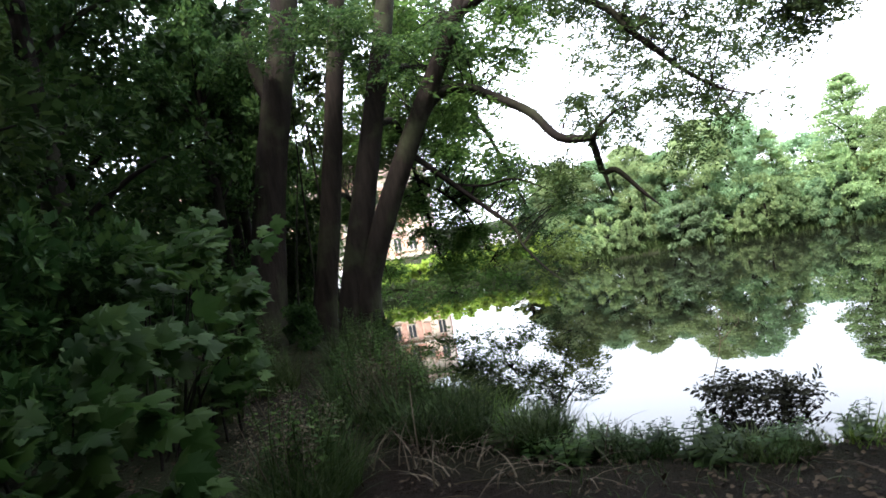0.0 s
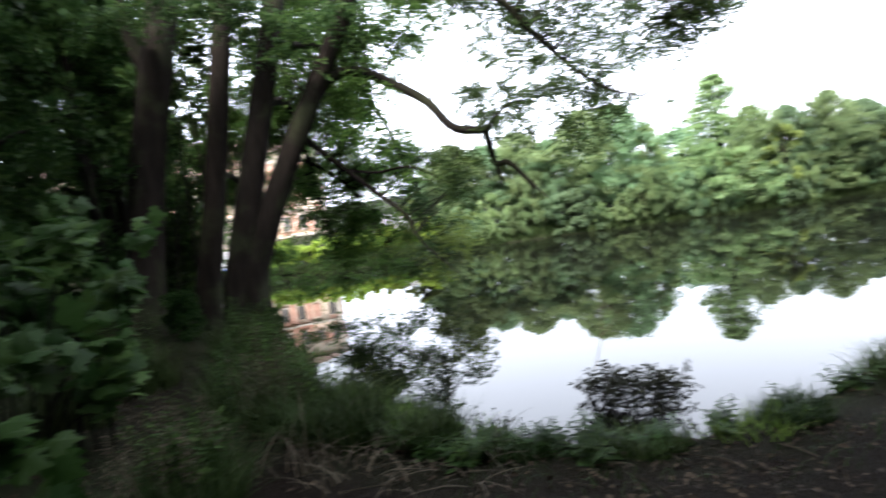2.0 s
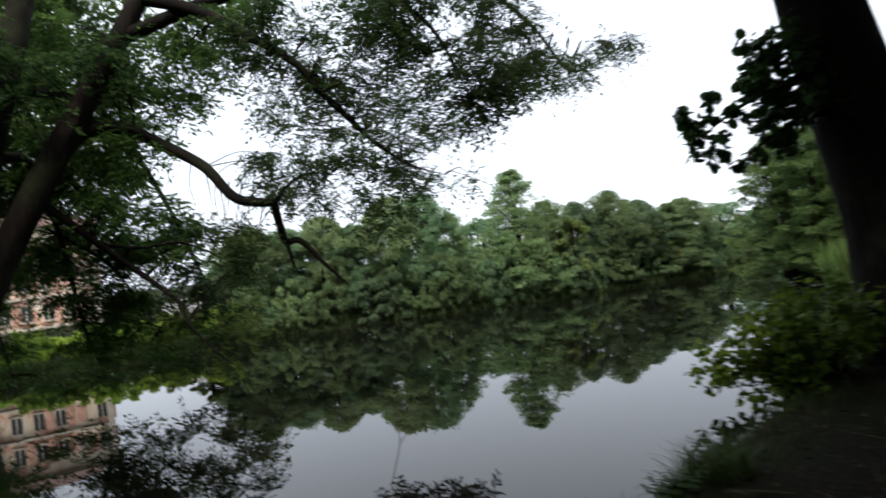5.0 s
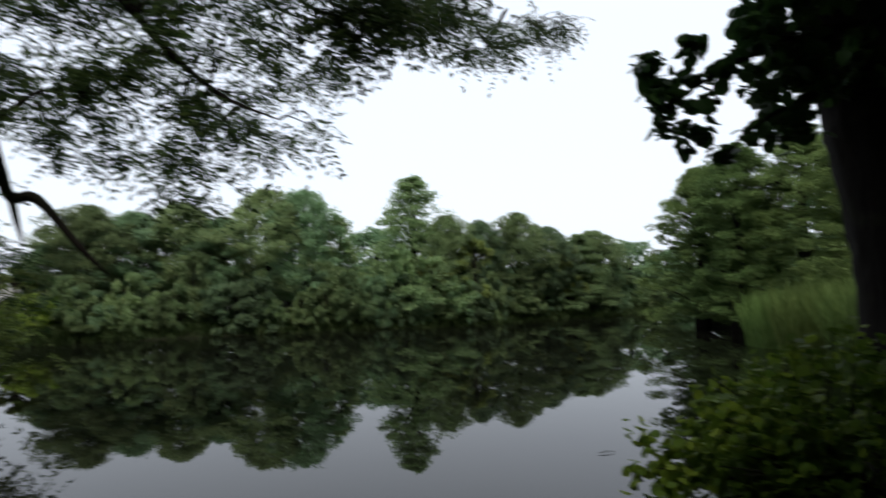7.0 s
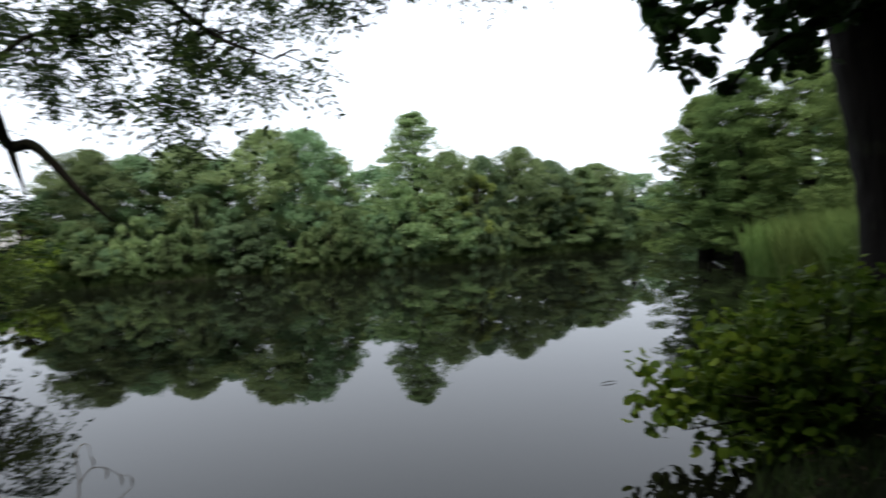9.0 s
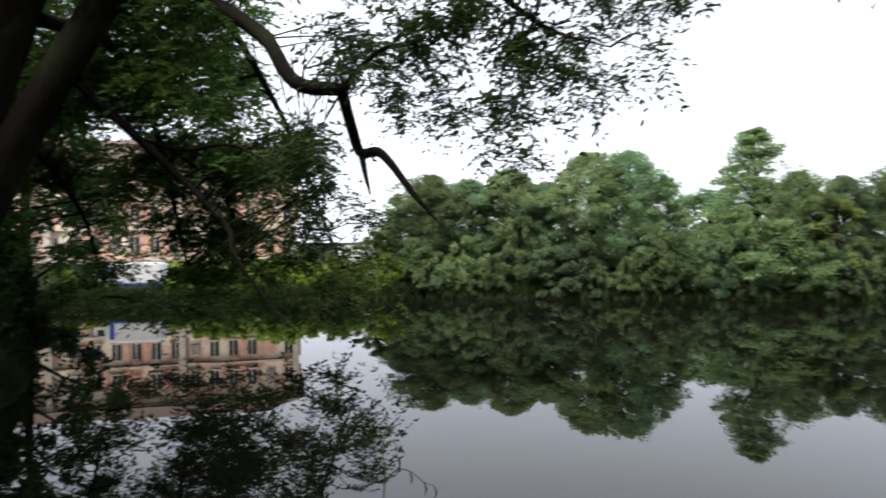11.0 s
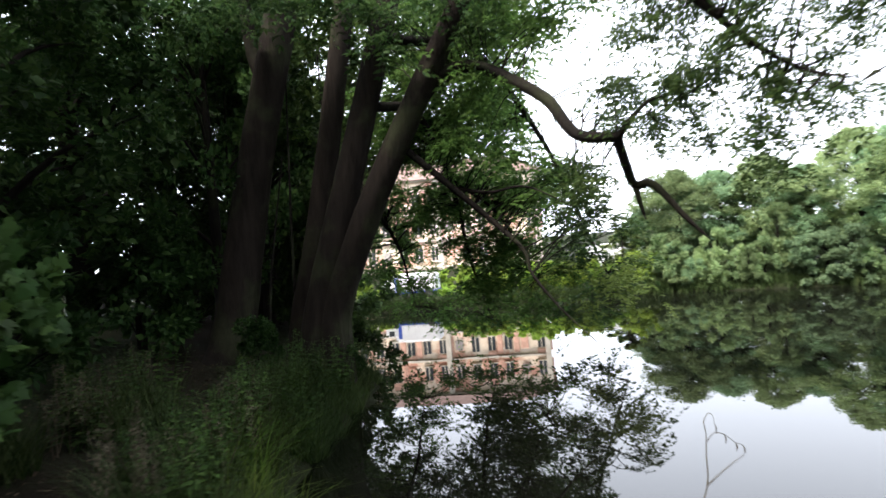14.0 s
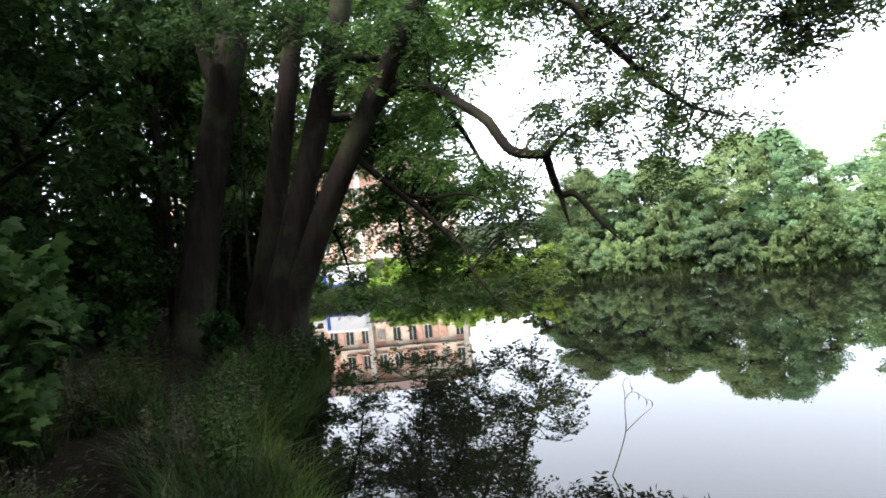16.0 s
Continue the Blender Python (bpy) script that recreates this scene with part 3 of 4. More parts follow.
limb("branch", [(2.76, 11.08, 3.40), (2.95, 11.0, 3.62), (3.2, 10.9, 3.78), (3.6, 10.7, 3.75)], [0.045, 0.03, 0.02, 0.006], ash, BARK_SHADED, 6, 0.05, 7)
limb("branch", [(1.3, 12.5, 7.0), (2.2, 11.8, 6.5), (3.16, 10.74, 5.46), (3.48, 10.6, 4.99), (3.86, 10.43, 4.49), (4.16, 10.26, 4.09), (4.57, 10.05, 3.71), (5.0, 9.8, 3.5)], [0.12, 0.09, 0.06, 0.055, 0.045, 0.035, 0.02, 0.006], ash, BARK_SHADED, 8, 0.05, 8)
limb("branch", [(-0.42, 12.4, 3.9), (-0.2, 12.5, 3.66), (0.79, 12.63, 2.68), (1.34, 12.48, 2.11), (1.45, 12.4, 1.75), (1.83, 12.3, 1.22), (2.3, 12.1, 0.75)], [0.07, 0.06, 0.045, 0.035, 0.025, 0.018, 0.004], ash, BARK_SHADED, 7, 0.05, 9)
limb("branch", [(0.3, 12.85, 3.15), (0.9, 12.5, 3.0), (1.5, 12.2, 3.0), (2.2, 12.0, 2.6)], [0.03, 0.025, 0.018, 0.004], ash, BARK_SHADED, 6, 0.05, 10)
limb("branch", [(0.93, 12.47, 6.3), (2.6, 12.0, 6.9), (4.2, 11.2, 6.9), (5.3, 10.5, 6.1), (5.8, 10.1, 4.7)], [0.12, 0.1, 0.07, 0.04, 0.008], ash, BARK_SHADED, 8, 0.05, 11)
limb("branch", [(4.2, 11.2, 6.9), (6.6, 11.2, 7.1), (8.6, 12.1, 6.7), (10.4, 13.3, 6.2), (12.2, 13.7, 6.9)], [0.06, 0.05, 0.03, 0.008], ash, BARK_SHADED, 7, 0.05, 12)

g = np.random.default_rng(41)


BOUGHS = np.vstack([curve_points(p, 6) for p in (
    [(-0.23, 13.29, 4.79), (0.85, 12.64, 4.88), (1.91, 11.81, 4.11), (2.76, 11.08, 3.40), (3.6, 10.7, 3.75)],
    [(1.2, 13.3, 7.4), (3.16, 10.74, 5.46), (4.16, 10.26, 4.09), (5.0, 9.8, 3.5)],
    [(-0.39, 13.05, 3.66), (0.79, 12.63, 2.68), (1.45, 12.4, 1.75), (2.3, 12.1, 0.75)],
    [(0.82, 13.34, 6.62), (4.2, 11.2, 6.9), (5.8, 10.1, 4.7)], [(4.2, 11.2, 6.9), (8.6, 12.1, 6.7), (12.2, 13.7, 6.9)])])


def hang_sprays(name, blobs, density, mat, parent, size=0.55, leaflets=6, leaf=0.245, label=""):
    at = in_blobs(g, blobs, density)
    shoots = []
    for e in at[:: 9]:
        s = BOUGHS[np.argmin(np.linalg.norm(BOUGHS - e, axis=1) + np.abs(g.normal(0, 0.15, len(BOUGHS))))]
        if np.linalg.norm(e - s) < 1.5:
            m = (s + e) / 2 + g.normal(0, 0.06, 3) + [0, 0, 0.06]
            shoots.append(tube_arrays(curve_points([s, m, e], 3), [0.012, 0.008, 0.003], 4))
    if shoots:
        part("twigwork", mesh("twigwork", *joined(shoots), BARK_SHADED), parent, kind="stuff")
    head = random_dirs(g, len(at), 0.35)
    v, f = spray_arrays(g, at, head, size * g.uniform(0.6, 1.2, len(at)), leaflets, 0.45, leaf)
    return part(name, mesh(name, v, f, mat), parent, label)


# inner crown round the stems, in the backlit leaf tone
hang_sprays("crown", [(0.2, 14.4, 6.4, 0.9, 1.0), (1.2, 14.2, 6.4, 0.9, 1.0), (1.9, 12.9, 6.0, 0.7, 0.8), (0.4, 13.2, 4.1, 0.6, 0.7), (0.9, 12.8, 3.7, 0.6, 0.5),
             (2.0, 12.3, 5.8, 0.7, 0.7), (-0.6, 14.9, 5.4, 0.9, 1.2), (1.0, 12.9, 4.9, 0.8, 0.7), (1.5, 12.6, 3.2, 0.6, 0.45), (0.5, 13.8, 5.2, 0.6, 0.8), (2.4, 12.4, 6.6, 0.9, 0.7)], 440, LEAF_ASH_BACKLIT, ash, 0.46)
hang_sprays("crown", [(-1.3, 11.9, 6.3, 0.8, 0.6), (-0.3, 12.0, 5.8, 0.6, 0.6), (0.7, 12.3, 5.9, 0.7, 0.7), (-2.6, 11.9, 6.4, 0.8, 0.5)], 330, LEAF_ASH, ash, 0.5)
# low boughs reaching far out and drooping to the water behind the stems
for pts, rad in [([(-0.9, 12.9, 4.6), (-0.6, 14.4, 4.7), (-0.4, 15.8, 3.6), (-0.2, 16.4, 1.8), (0.1, 16.6, 0.6)], [0.09, 0.07, 0.05, 0.03, 0.006]),
                 ([(-2.2, 13.4, 3.2), (-2.0, 14.8, 3.4), (-1.7, 16.0, 2.4), (-1.5, 16.4, 1.0)], [0.07, 0.05, 0.035, 0.006]),
                 ([(-0.5, 12.75, 5.6), (0.6, 14.4, 5.6), (1.6, 15.8, 4.0), (2.3, 16.4, 2.1), (2.8, 16.6, 0.8)], [0.09, 0.07, 0.045, 0.025, 0.005]),
                 ([(-0.4, 15.8, 3.6), (0.5, 16.0, 2.8), (1.1, 16.2, 1.4)], [0.04, 0.025, 0.005])]:
    limb("branch", pts, rad, ash, BARK_SHADED, 7, 0.05, 13)
    BOUGHS = np.vstack([BOUGHS, curve_points(pts, 6)])
CURTAIN = [(-1.8, 16.0, 3.4, 0.5, 0.4), (-0.75, 15.9, 3.3, 0.6, 0.5), (-0.45, 16.4, 2.3, 0.5, 0.45), (-0.3, 16.3, 1.25, 0.45, 0.35), (0.25, 16.2, 3.5, 0.6, 0.5),
           (0.35, 16.5, 2.5, 0.5, 0.45), (0.3, 16.6, 1.5, 0.5, 0.4), (0.1, 16.6, 0.65, 0.4, 0.25), (0.9, 16.2, 2.0, 0.5, 0.45), (1.0, 16.3, 1.0, 0.45, 0.3), (1.3, 15.9, 3.2, 0.6, 0.5), (-1.9, 15.8, 4.4, 0.6, 0.5),
           (-0.9, 15.6, 4.5, 0.7, 0.6), (0.4, 15.6, 4.7, 0.7, 0.6), (-0.8, 16.5, 0.75, 0.35, 0.25), (1.7, 16.3, 1.6, 0.4, 0.3), (-1.2, 16.2, 2.7, 0.4, 0.3), (-2.2, 16.3, 3.0, 0.45, 0.4), (-1.6, 16.5, 2.5, 0.4, 0.25), (-0.6, 16.6, 3.1, 0.5, 0.45), (0.7, 16.6, 3.0, 0.5, 0.45), (0.6, 16.7, 1.9, 0.45, 0.4), (-2.0, 16.4, 1.9, 0.35, 0.3), (-1.35, 16.5, 1.5, 0.4, 0.3), (-1.8, 16.6, 1.05, 0.28, 0.2)]
hang_sprays("crown", CURTAIN, 1250, LEAF_ASH_BACKLIT, ash, 0.42)
hang_sprays("crown", [(x + 0.25, y + 0.5, z + 0.35, rx, rz) for x, y, z, rx, rz in CURTAIN[1:]], 420, LEAF_ASH_BACKLIT, ash, 0.42)
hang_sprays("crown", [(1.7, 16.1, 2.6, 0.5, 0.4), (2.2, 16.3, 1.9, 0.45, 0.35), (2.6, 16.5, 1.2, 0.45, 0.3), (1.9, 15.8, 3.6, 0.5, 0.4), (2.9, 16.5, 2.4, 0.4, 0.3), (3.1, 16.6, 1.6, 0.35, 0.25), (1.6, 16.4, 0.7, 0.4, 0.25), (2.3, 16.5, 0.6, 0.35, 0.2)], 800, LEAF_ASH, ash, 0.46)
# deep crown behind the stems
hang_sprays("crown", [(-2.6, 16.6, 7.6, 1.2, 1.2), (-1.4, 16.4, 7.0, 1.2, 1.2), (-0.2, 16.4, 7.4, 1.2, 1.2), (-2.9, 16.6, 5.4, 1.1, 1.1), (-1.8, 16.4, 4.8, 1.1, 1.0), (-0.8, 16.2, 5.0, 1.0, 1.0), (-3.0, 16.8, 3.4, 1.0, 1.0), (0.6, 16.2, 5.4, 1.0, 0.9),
             (-1.6, 18.0, 9.0, 1.5, 1.3), (0.4, 17.6, 8.8, 1.4, 1.2)], 150, LEAF_ASH_BACKLIT, ash, 0.5)
hang_sprays("crown", [(-2.1, 15.9, 5.2, 0.6, 0.7), (-2.3, 15.8, 3.9, 0.6, 0.7), (-1.6, 16.4, 4.5, 0.6, 0.7), (-2.8, 15.8, 2.5, 0.5, 0.7)], 380, LEAF_ASH_BACKLIT, ash, 0.48)
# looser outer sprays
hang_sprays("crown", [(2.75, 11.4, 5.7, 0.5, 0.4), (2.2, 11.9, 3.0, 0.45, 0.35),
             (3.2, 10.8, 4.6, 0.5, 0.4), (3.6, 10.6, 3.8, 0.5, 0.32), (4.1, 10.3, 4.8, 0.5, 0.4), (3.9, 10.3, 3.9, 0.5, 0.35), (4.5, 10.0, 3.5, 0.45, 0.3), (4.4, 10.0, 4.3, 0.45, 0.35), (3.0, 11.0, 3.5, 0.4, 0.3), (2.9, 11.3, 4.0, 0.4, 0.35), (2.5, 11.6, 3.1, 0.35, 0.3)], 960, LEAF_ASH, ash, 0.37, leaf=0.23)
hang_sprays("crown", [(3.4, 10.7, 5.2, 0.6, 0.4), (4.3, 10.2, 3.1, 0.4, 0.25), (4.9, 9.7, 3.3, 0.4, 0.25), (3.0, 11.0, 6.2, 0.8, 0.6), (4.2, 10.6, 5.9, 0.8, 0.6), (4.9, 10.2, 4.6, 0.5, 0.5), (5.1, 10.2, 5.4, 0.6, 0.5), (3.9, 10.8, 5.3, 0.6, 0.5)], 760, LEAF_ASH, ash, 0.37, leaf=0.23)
hang_sprays("crown", [(3.32, 12.64, 5.33, 0.36, 0.3), (3.62, 12.60, 4.54, 0.36, 0.3), (3.74, 12.58, 3.82, 0.36, 0.3), (4.44, 12.45, 4.79, 0.36, 0.3), (4.73, 12.39, 4.10, 0.36, 0.3), (4.85, 12.35, 3.54, 0.36, 0.3), (4.73, 12.39, 3.01, 0.36, 0.3), (5.76, 12.08, 5.16, 0.36, 0.3), (5.88, 12.04, 4.66, 0.36, 0.3),
             (2.18, 12.71, 3.09, 0.36, 0.3), (2.43, 12.70, 2.63, 0.36, 0.3), (4.13, 12.52, 3.59, 0.36, 0.3), (5.31, 12.23, 4.23, 0.36, 0.3), (5.55, 12.15, 3.75, 0.36, 0.3), (6.35, 11.86, 4.64, 0.36, 0.3), (2.86, 12.68, 4.26, 0.36, 0.3), (4.09, 12.52, 5.39, 0.36, 0.3), (3.26, 12.64, 3.55, 0.36, 0.3)], 1600, LEAF_ASH, ash, 0.36, leaf=0.23)
# pale low sprays near the water
hang_sprays("crown", [(1.7, 15.6, 1.5, 0.45, 0.3), (2.3, 15.4, 1.5, 0.5, 0.32), (2.9, 15.3, 1.3, 0.5, 0.3), (3.3, 15.2, 1.0, 0.4, 0.25), (2.2, 15.3, 0.8, 0.5, 0.25), (2.8, 15.6, 1.8, 0.45, 0.3)], 330, LEAF_ASH_PALE, ash, 0.40)
# clusters hanging high over the water
hang_sprays("crown", [(5.65, 10.25, 4.45, 0.5, 0.5), (6.05, 9.8, 4.5, 0.5, 0.45), (5.9, 10.0, 5.3, 0.7, 0.5), (6.7, 10.4, 5.2, 0.6, 0.45), (7.7, 11.2, 5.6, 0.65, 0.45), (8.8, 12.1, 5.9, 0.65, 0.45), (10.2, 13.1, 6.1, 0.65, 0.4), (12.0, 13.6, 6.9, 0.7, 0.4), (5.0, 10.6, 6.2, 0.9, 0.6), (7.0, 11.2, 6.5, 0.9, 0.5)], 850, LEAF_ASH, ash, 0.4, leaf=0.23)

(v, f), _ = crown_arrays(g, 11.5, 5.4, 2.5, 110, 110, 0.16)
v += np.array([-1.2, 16.2, 0])
part("crown", mesh("crown", v, f, LEAF_ASH), ash)

# ---- big straight trunk beside the path ----
lime = tagged(new("lime_tree"), "tall straight dark tree trunk beside the path", "tree")
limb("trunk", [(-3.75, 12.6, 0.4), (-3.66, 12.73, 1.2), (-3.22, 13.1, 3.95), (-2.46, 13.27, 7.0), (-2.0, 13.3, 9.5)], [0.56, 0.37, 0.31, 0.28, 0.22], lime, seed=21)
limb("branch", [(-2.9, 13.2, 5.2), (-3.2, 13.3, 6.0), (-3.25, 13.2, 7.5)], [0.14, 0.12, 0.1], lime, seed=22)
(v, f), _ = crown_arrays(g, 11.0, 4.2, 3.0, 75, 95, 0.15)
v += np.array([-3.4, 16.4, 0])
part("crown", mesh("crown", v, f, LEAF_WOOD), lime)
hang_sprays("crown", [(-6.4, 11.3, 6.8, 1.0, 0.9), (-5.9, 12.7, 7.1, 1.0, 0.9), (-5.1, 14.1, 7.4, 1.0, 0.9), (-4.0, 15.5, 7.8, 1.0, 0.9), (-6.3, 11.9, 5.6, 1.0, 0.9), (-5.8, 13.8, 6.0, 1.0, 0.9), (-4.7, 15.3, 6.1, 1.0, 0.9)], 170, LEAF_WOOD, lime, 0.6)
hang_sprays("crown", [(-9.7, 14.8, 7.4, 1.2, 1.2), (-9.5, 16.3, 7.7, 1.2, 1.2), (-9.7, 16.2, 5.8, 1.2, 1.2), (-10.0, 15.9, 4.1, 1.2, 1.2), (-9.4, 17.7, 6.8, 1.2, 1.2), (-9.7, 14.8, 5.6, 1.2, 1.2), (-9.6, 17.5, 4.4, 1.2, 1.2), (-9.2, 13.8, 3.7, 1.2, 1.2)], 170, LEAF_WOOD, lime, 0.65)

# ---- woodland on the bank ----
WOOD = "woodland trees behind the path"
wood_a = build_tree("woodland_tree", 51, 9.0, 1.9, 2.9, 0.22, LEAF_WOOD, 110, 115, 0.17, label="woodland tree with dense dark green leaves", bark=BARK_SHADED)
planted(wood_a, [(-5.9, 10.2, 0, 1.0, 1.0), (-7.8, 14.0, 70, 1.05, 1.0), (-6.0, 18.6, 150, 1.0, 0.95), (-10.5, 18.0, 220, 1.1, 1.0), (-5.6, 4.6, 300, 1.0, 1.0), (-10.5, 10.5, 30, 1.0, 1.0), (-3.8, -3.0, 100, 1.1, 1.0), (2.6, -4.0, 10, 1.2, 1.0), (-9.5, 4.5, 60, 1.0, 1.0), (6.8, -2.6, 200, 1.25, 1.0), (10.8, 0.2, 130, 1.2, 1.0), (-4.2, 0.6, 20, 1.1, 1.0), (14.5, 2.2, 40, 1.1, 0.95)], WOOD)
wood_b = build_tree("woodland_tree", 52, 7.5, 1.3, 2.4, 0.15, LEAF_WOOD, 100, 110, 0.16, label="slender woodland tree with dark green leaves", bark=BARK_SHADED)
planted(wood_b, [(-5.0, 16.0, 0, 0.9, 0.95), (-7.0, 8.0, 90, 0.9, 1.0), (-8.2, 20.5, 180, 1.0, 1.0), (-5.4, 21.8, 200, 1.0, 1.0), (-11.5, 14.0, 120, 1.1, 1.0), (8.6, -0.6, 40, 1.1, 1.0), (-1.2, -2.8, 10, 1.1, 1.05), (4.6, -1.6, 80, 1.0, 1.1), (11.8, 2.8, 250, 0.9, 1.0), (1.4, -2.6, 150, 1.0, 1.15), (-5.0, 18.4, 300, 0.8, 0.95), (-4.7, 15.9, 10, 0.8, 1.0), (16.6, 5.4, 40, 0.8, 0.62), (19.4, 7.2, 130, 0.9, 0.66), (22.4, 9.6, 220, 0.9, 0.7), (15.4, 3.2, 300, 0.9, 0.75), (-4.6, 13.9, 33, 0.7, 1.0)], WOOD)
under = build_tree("understorey_shrub", 53, 2.4, 0.1, 1.3, 0.05, LEAF_WOOD, 60, 110, 0.15, "dome", label="dark leafy understorey shrub below the trees", category="shrub", bark=BARK_SHADED)
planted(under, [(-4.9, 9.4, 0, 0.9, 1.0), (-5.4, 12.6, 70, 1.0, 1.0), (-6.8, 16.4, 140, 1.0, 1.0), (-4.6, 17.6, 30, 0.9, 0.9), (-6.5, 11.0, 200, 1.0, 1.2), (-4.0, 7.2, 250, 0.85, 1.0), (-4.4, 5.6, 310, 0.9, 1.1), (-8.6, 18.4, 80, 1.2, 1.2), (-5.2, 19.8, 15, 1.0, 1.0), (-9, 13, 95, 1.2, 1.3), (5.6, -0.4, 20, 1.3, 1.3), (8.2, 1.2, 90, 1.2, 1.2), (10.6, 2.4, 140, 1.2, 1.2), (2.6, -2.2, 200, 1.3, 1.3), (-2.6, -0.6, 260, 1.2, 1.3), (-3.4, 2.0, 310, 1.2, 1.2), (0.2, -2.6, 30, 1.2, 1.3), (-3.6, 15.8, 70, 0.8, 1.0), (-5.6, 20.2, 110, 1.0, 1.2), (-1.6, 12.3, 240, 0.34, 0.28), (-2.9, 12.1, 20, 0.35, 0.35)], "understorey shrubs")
canopy = build_tree("canopy_tree", 54, 10.5, 5.7, 4.4, 0.3, LEAF_WOOD, 170, 110, 0.24, label="unseen broad tree added to shade the bank with its dense canopy", bark=BARK_SHADED)
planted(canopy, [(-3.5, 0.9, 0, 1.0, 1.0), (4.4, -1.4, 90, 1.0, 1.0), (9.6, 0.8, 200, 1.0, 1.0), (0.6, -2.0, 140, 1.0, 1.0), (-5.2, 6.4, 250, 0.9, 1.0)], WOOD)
# thin saplings between the trunks
for x, y, dx, h, r in [(-2.75, 13.2, 0.15, 5.0, 0.035), (-3.15, 12.9, 0.5, 3.4, 0.03), (-2.6, 14.9, -0.1, 6.0, 0.04), (-4.9, 14.8, 0.2, 6.0, 0.05)]:
    s = tagged(new("sapling"), "thin dark sapling stem standing between the trunks", "sapling", "saplings")
    z = floor_at(x, y)
    limb("stem", [(x, y, z - 0.1), (x + dx * 0.3, y, z + h * 0.4), (x + dx, y + 0.1, z + h)], [r, r * 0.8, r * 0.3], s, BARK_SHADED, 6, 0.06, 3)

# ---- right: leaning trunk at the edge, its leaves, the bush below ----
alder = tagged(new("alder_tree"), "massive leaning tree trunk in deep shade at the water's edge", "tree")
limb("trunk", [(9.67, 5.74, -0.2), (9.54, 5.86, 0.35), (9.51, 5.98, 1.0), (9.47, 6.14, 2.1), (9.40, 6.34, 3.2), (9.32, 6.54, 4.2), (9.1, 6.76, 6.0), (9.0, 6.86, 8.0)], [1.35, 0.92, 0.74, 0.61, 0.57, 0.54, 0.46, 0.3], alder, BARK_SHADED, 20, 0.05, 31)
limb("branch", [(9.3, 6.25, 4.1), (8.6, 6.5, 4.05), (7.95, 6.9, 3.8), (7.6, 7.3, 3.5)], [0.07, 0.05, 0.03, 0.008], alder, BARK_SHADED, 7, 0.05, 32)
limb("branch", [(9.35, 6.15, 3.5), (8.5, 6.5, 3.5), (7.9, 6.8, 3.2), (7.7, 7.0, 2.9)], [0.04, 0.03, 0.02, 0.006], alder, BARK_SHADED, 7, 0.05, 33)


def round_leaves(g, at, size, tilt=0.6):
    """Round leaves of six triangles each."""
    n = len(at)
    nrm = unit(np.array([0, 0, 1.0]) + g.normal(0, tilt, (n, 3)))
    u = unit(np.cross(nrm, g.normal(0, 1, (n, 3))))
    w = np.cross(nrm, u)
    a = np.linspace(0, 2 * np.pi, 8, endpoint=False)
    rr = np.array([1.0, 0.92, 0.86, 0.9, 0.8, 0.9, 0.86, 0.92])
    s = np.asarray(size)[:, None, None] * 0.5
    v = at[:, None] + (u[:, None] * (np.cos(a) * rr)[None, :, None] * 1.1 + w[:, None] * (np.sin(a) * rr)[None, :, None]) * s
    v = v + nrm[:, None] * (np.cos(2 * a) * 0.12)[None, :, None] * s
    base = np.arange(n)[:, None] * 8
    f = np.concatenate([base + [0, 1, 2, 3], base + [0, 3, 4, 5], base + [0, 5, 6, 7]], 0)
    return v.reshape(-1, 3), f


at = in_blobs(g, [(7.55, 7.35, 3.75, 0.35, 0.28), (7.65, 7.2, 3.35, 0.42, 0.3), (7.95, 6.8, 3.7, 0.45, 0.4), (7.95, 6.8, 3.15, 0.35, 0.3), (8.35, 6.6, 3.5, 0.45, 0.4), (8.4, 6.7, 4.3, 0.6, 0.4), (8.75, 6.5, 3.8, 0.4, 0.4)], 2600)
part("crown", mesh("crown", *round_leaves(g, at, g.uniform(0.08, 0.17, len(at))), LEAF_ALDER), alder)
(v, f), _ = crown_arrays(g, 10.5, 5.6, 4.0, 230, 120, 0.19)
v += np.array([9.0, 4.9, 0])
part("crown", mesh("crown", v, f, LEAF_ALDER), alder)

bush = tagged(new("alder_bush"), "leafy green bush hanging over the water below the trunk", "shrub")
bl = [(7.15, 7.2, 0.28, 0.3, 0.28), (7.2, 7.05, 0.6, 0.42, 0.35), (7.5, 6.75, 0.8, 0.5, 0.42), (7.75, 6.35, 1.05, 0.45, 0.4), (7.55, 6.7, 0.35, 0.55, 0.35), (7.8, 6.2, 1.35, 0.35, 0.25), (7.9, 6.6, 0.5, 0.5, 0.4), (8.3, 6.2, 1.1, 0.5, 0.4), (8.4, 6.4, 0.5, 0.5, 0.4), (7.6, 6.2, 0.4, 0.45, 0.4), (7.9, 6.0, 0.8, 0.4, 0.4), (7.9, 6.9, 0.9, 0.45, 0.4)]
at = in_blobs(g, bl, 3200)
part("leaves", mesh("leaves", *round_leaves(g, at, g.uniform(0.06, 0.115, len(at))), leaf_material("bush_leaf", (0.04, 0.10, 0.014), (0.10, 0.20, 0.024), (0.22, 0.34, 0.04), 0.5, 0.45)), bush)
tw = []
for x, y, z, rx, rz in bl:
    for k in range(4):
        e = np.array([x, y, z]) + g.normal(0, rx * 0.5, 3)
        s = np.array([8.1 + g.normal(0, 0.15), 6.3 + g.normal(0, 0.1), 0.1])
        tw.append(tube_arrays(curve_points([s, (s + e) / 2 + [0, 0, 0.15], e], 3), [0.014, 0.01, 0.004], 5))
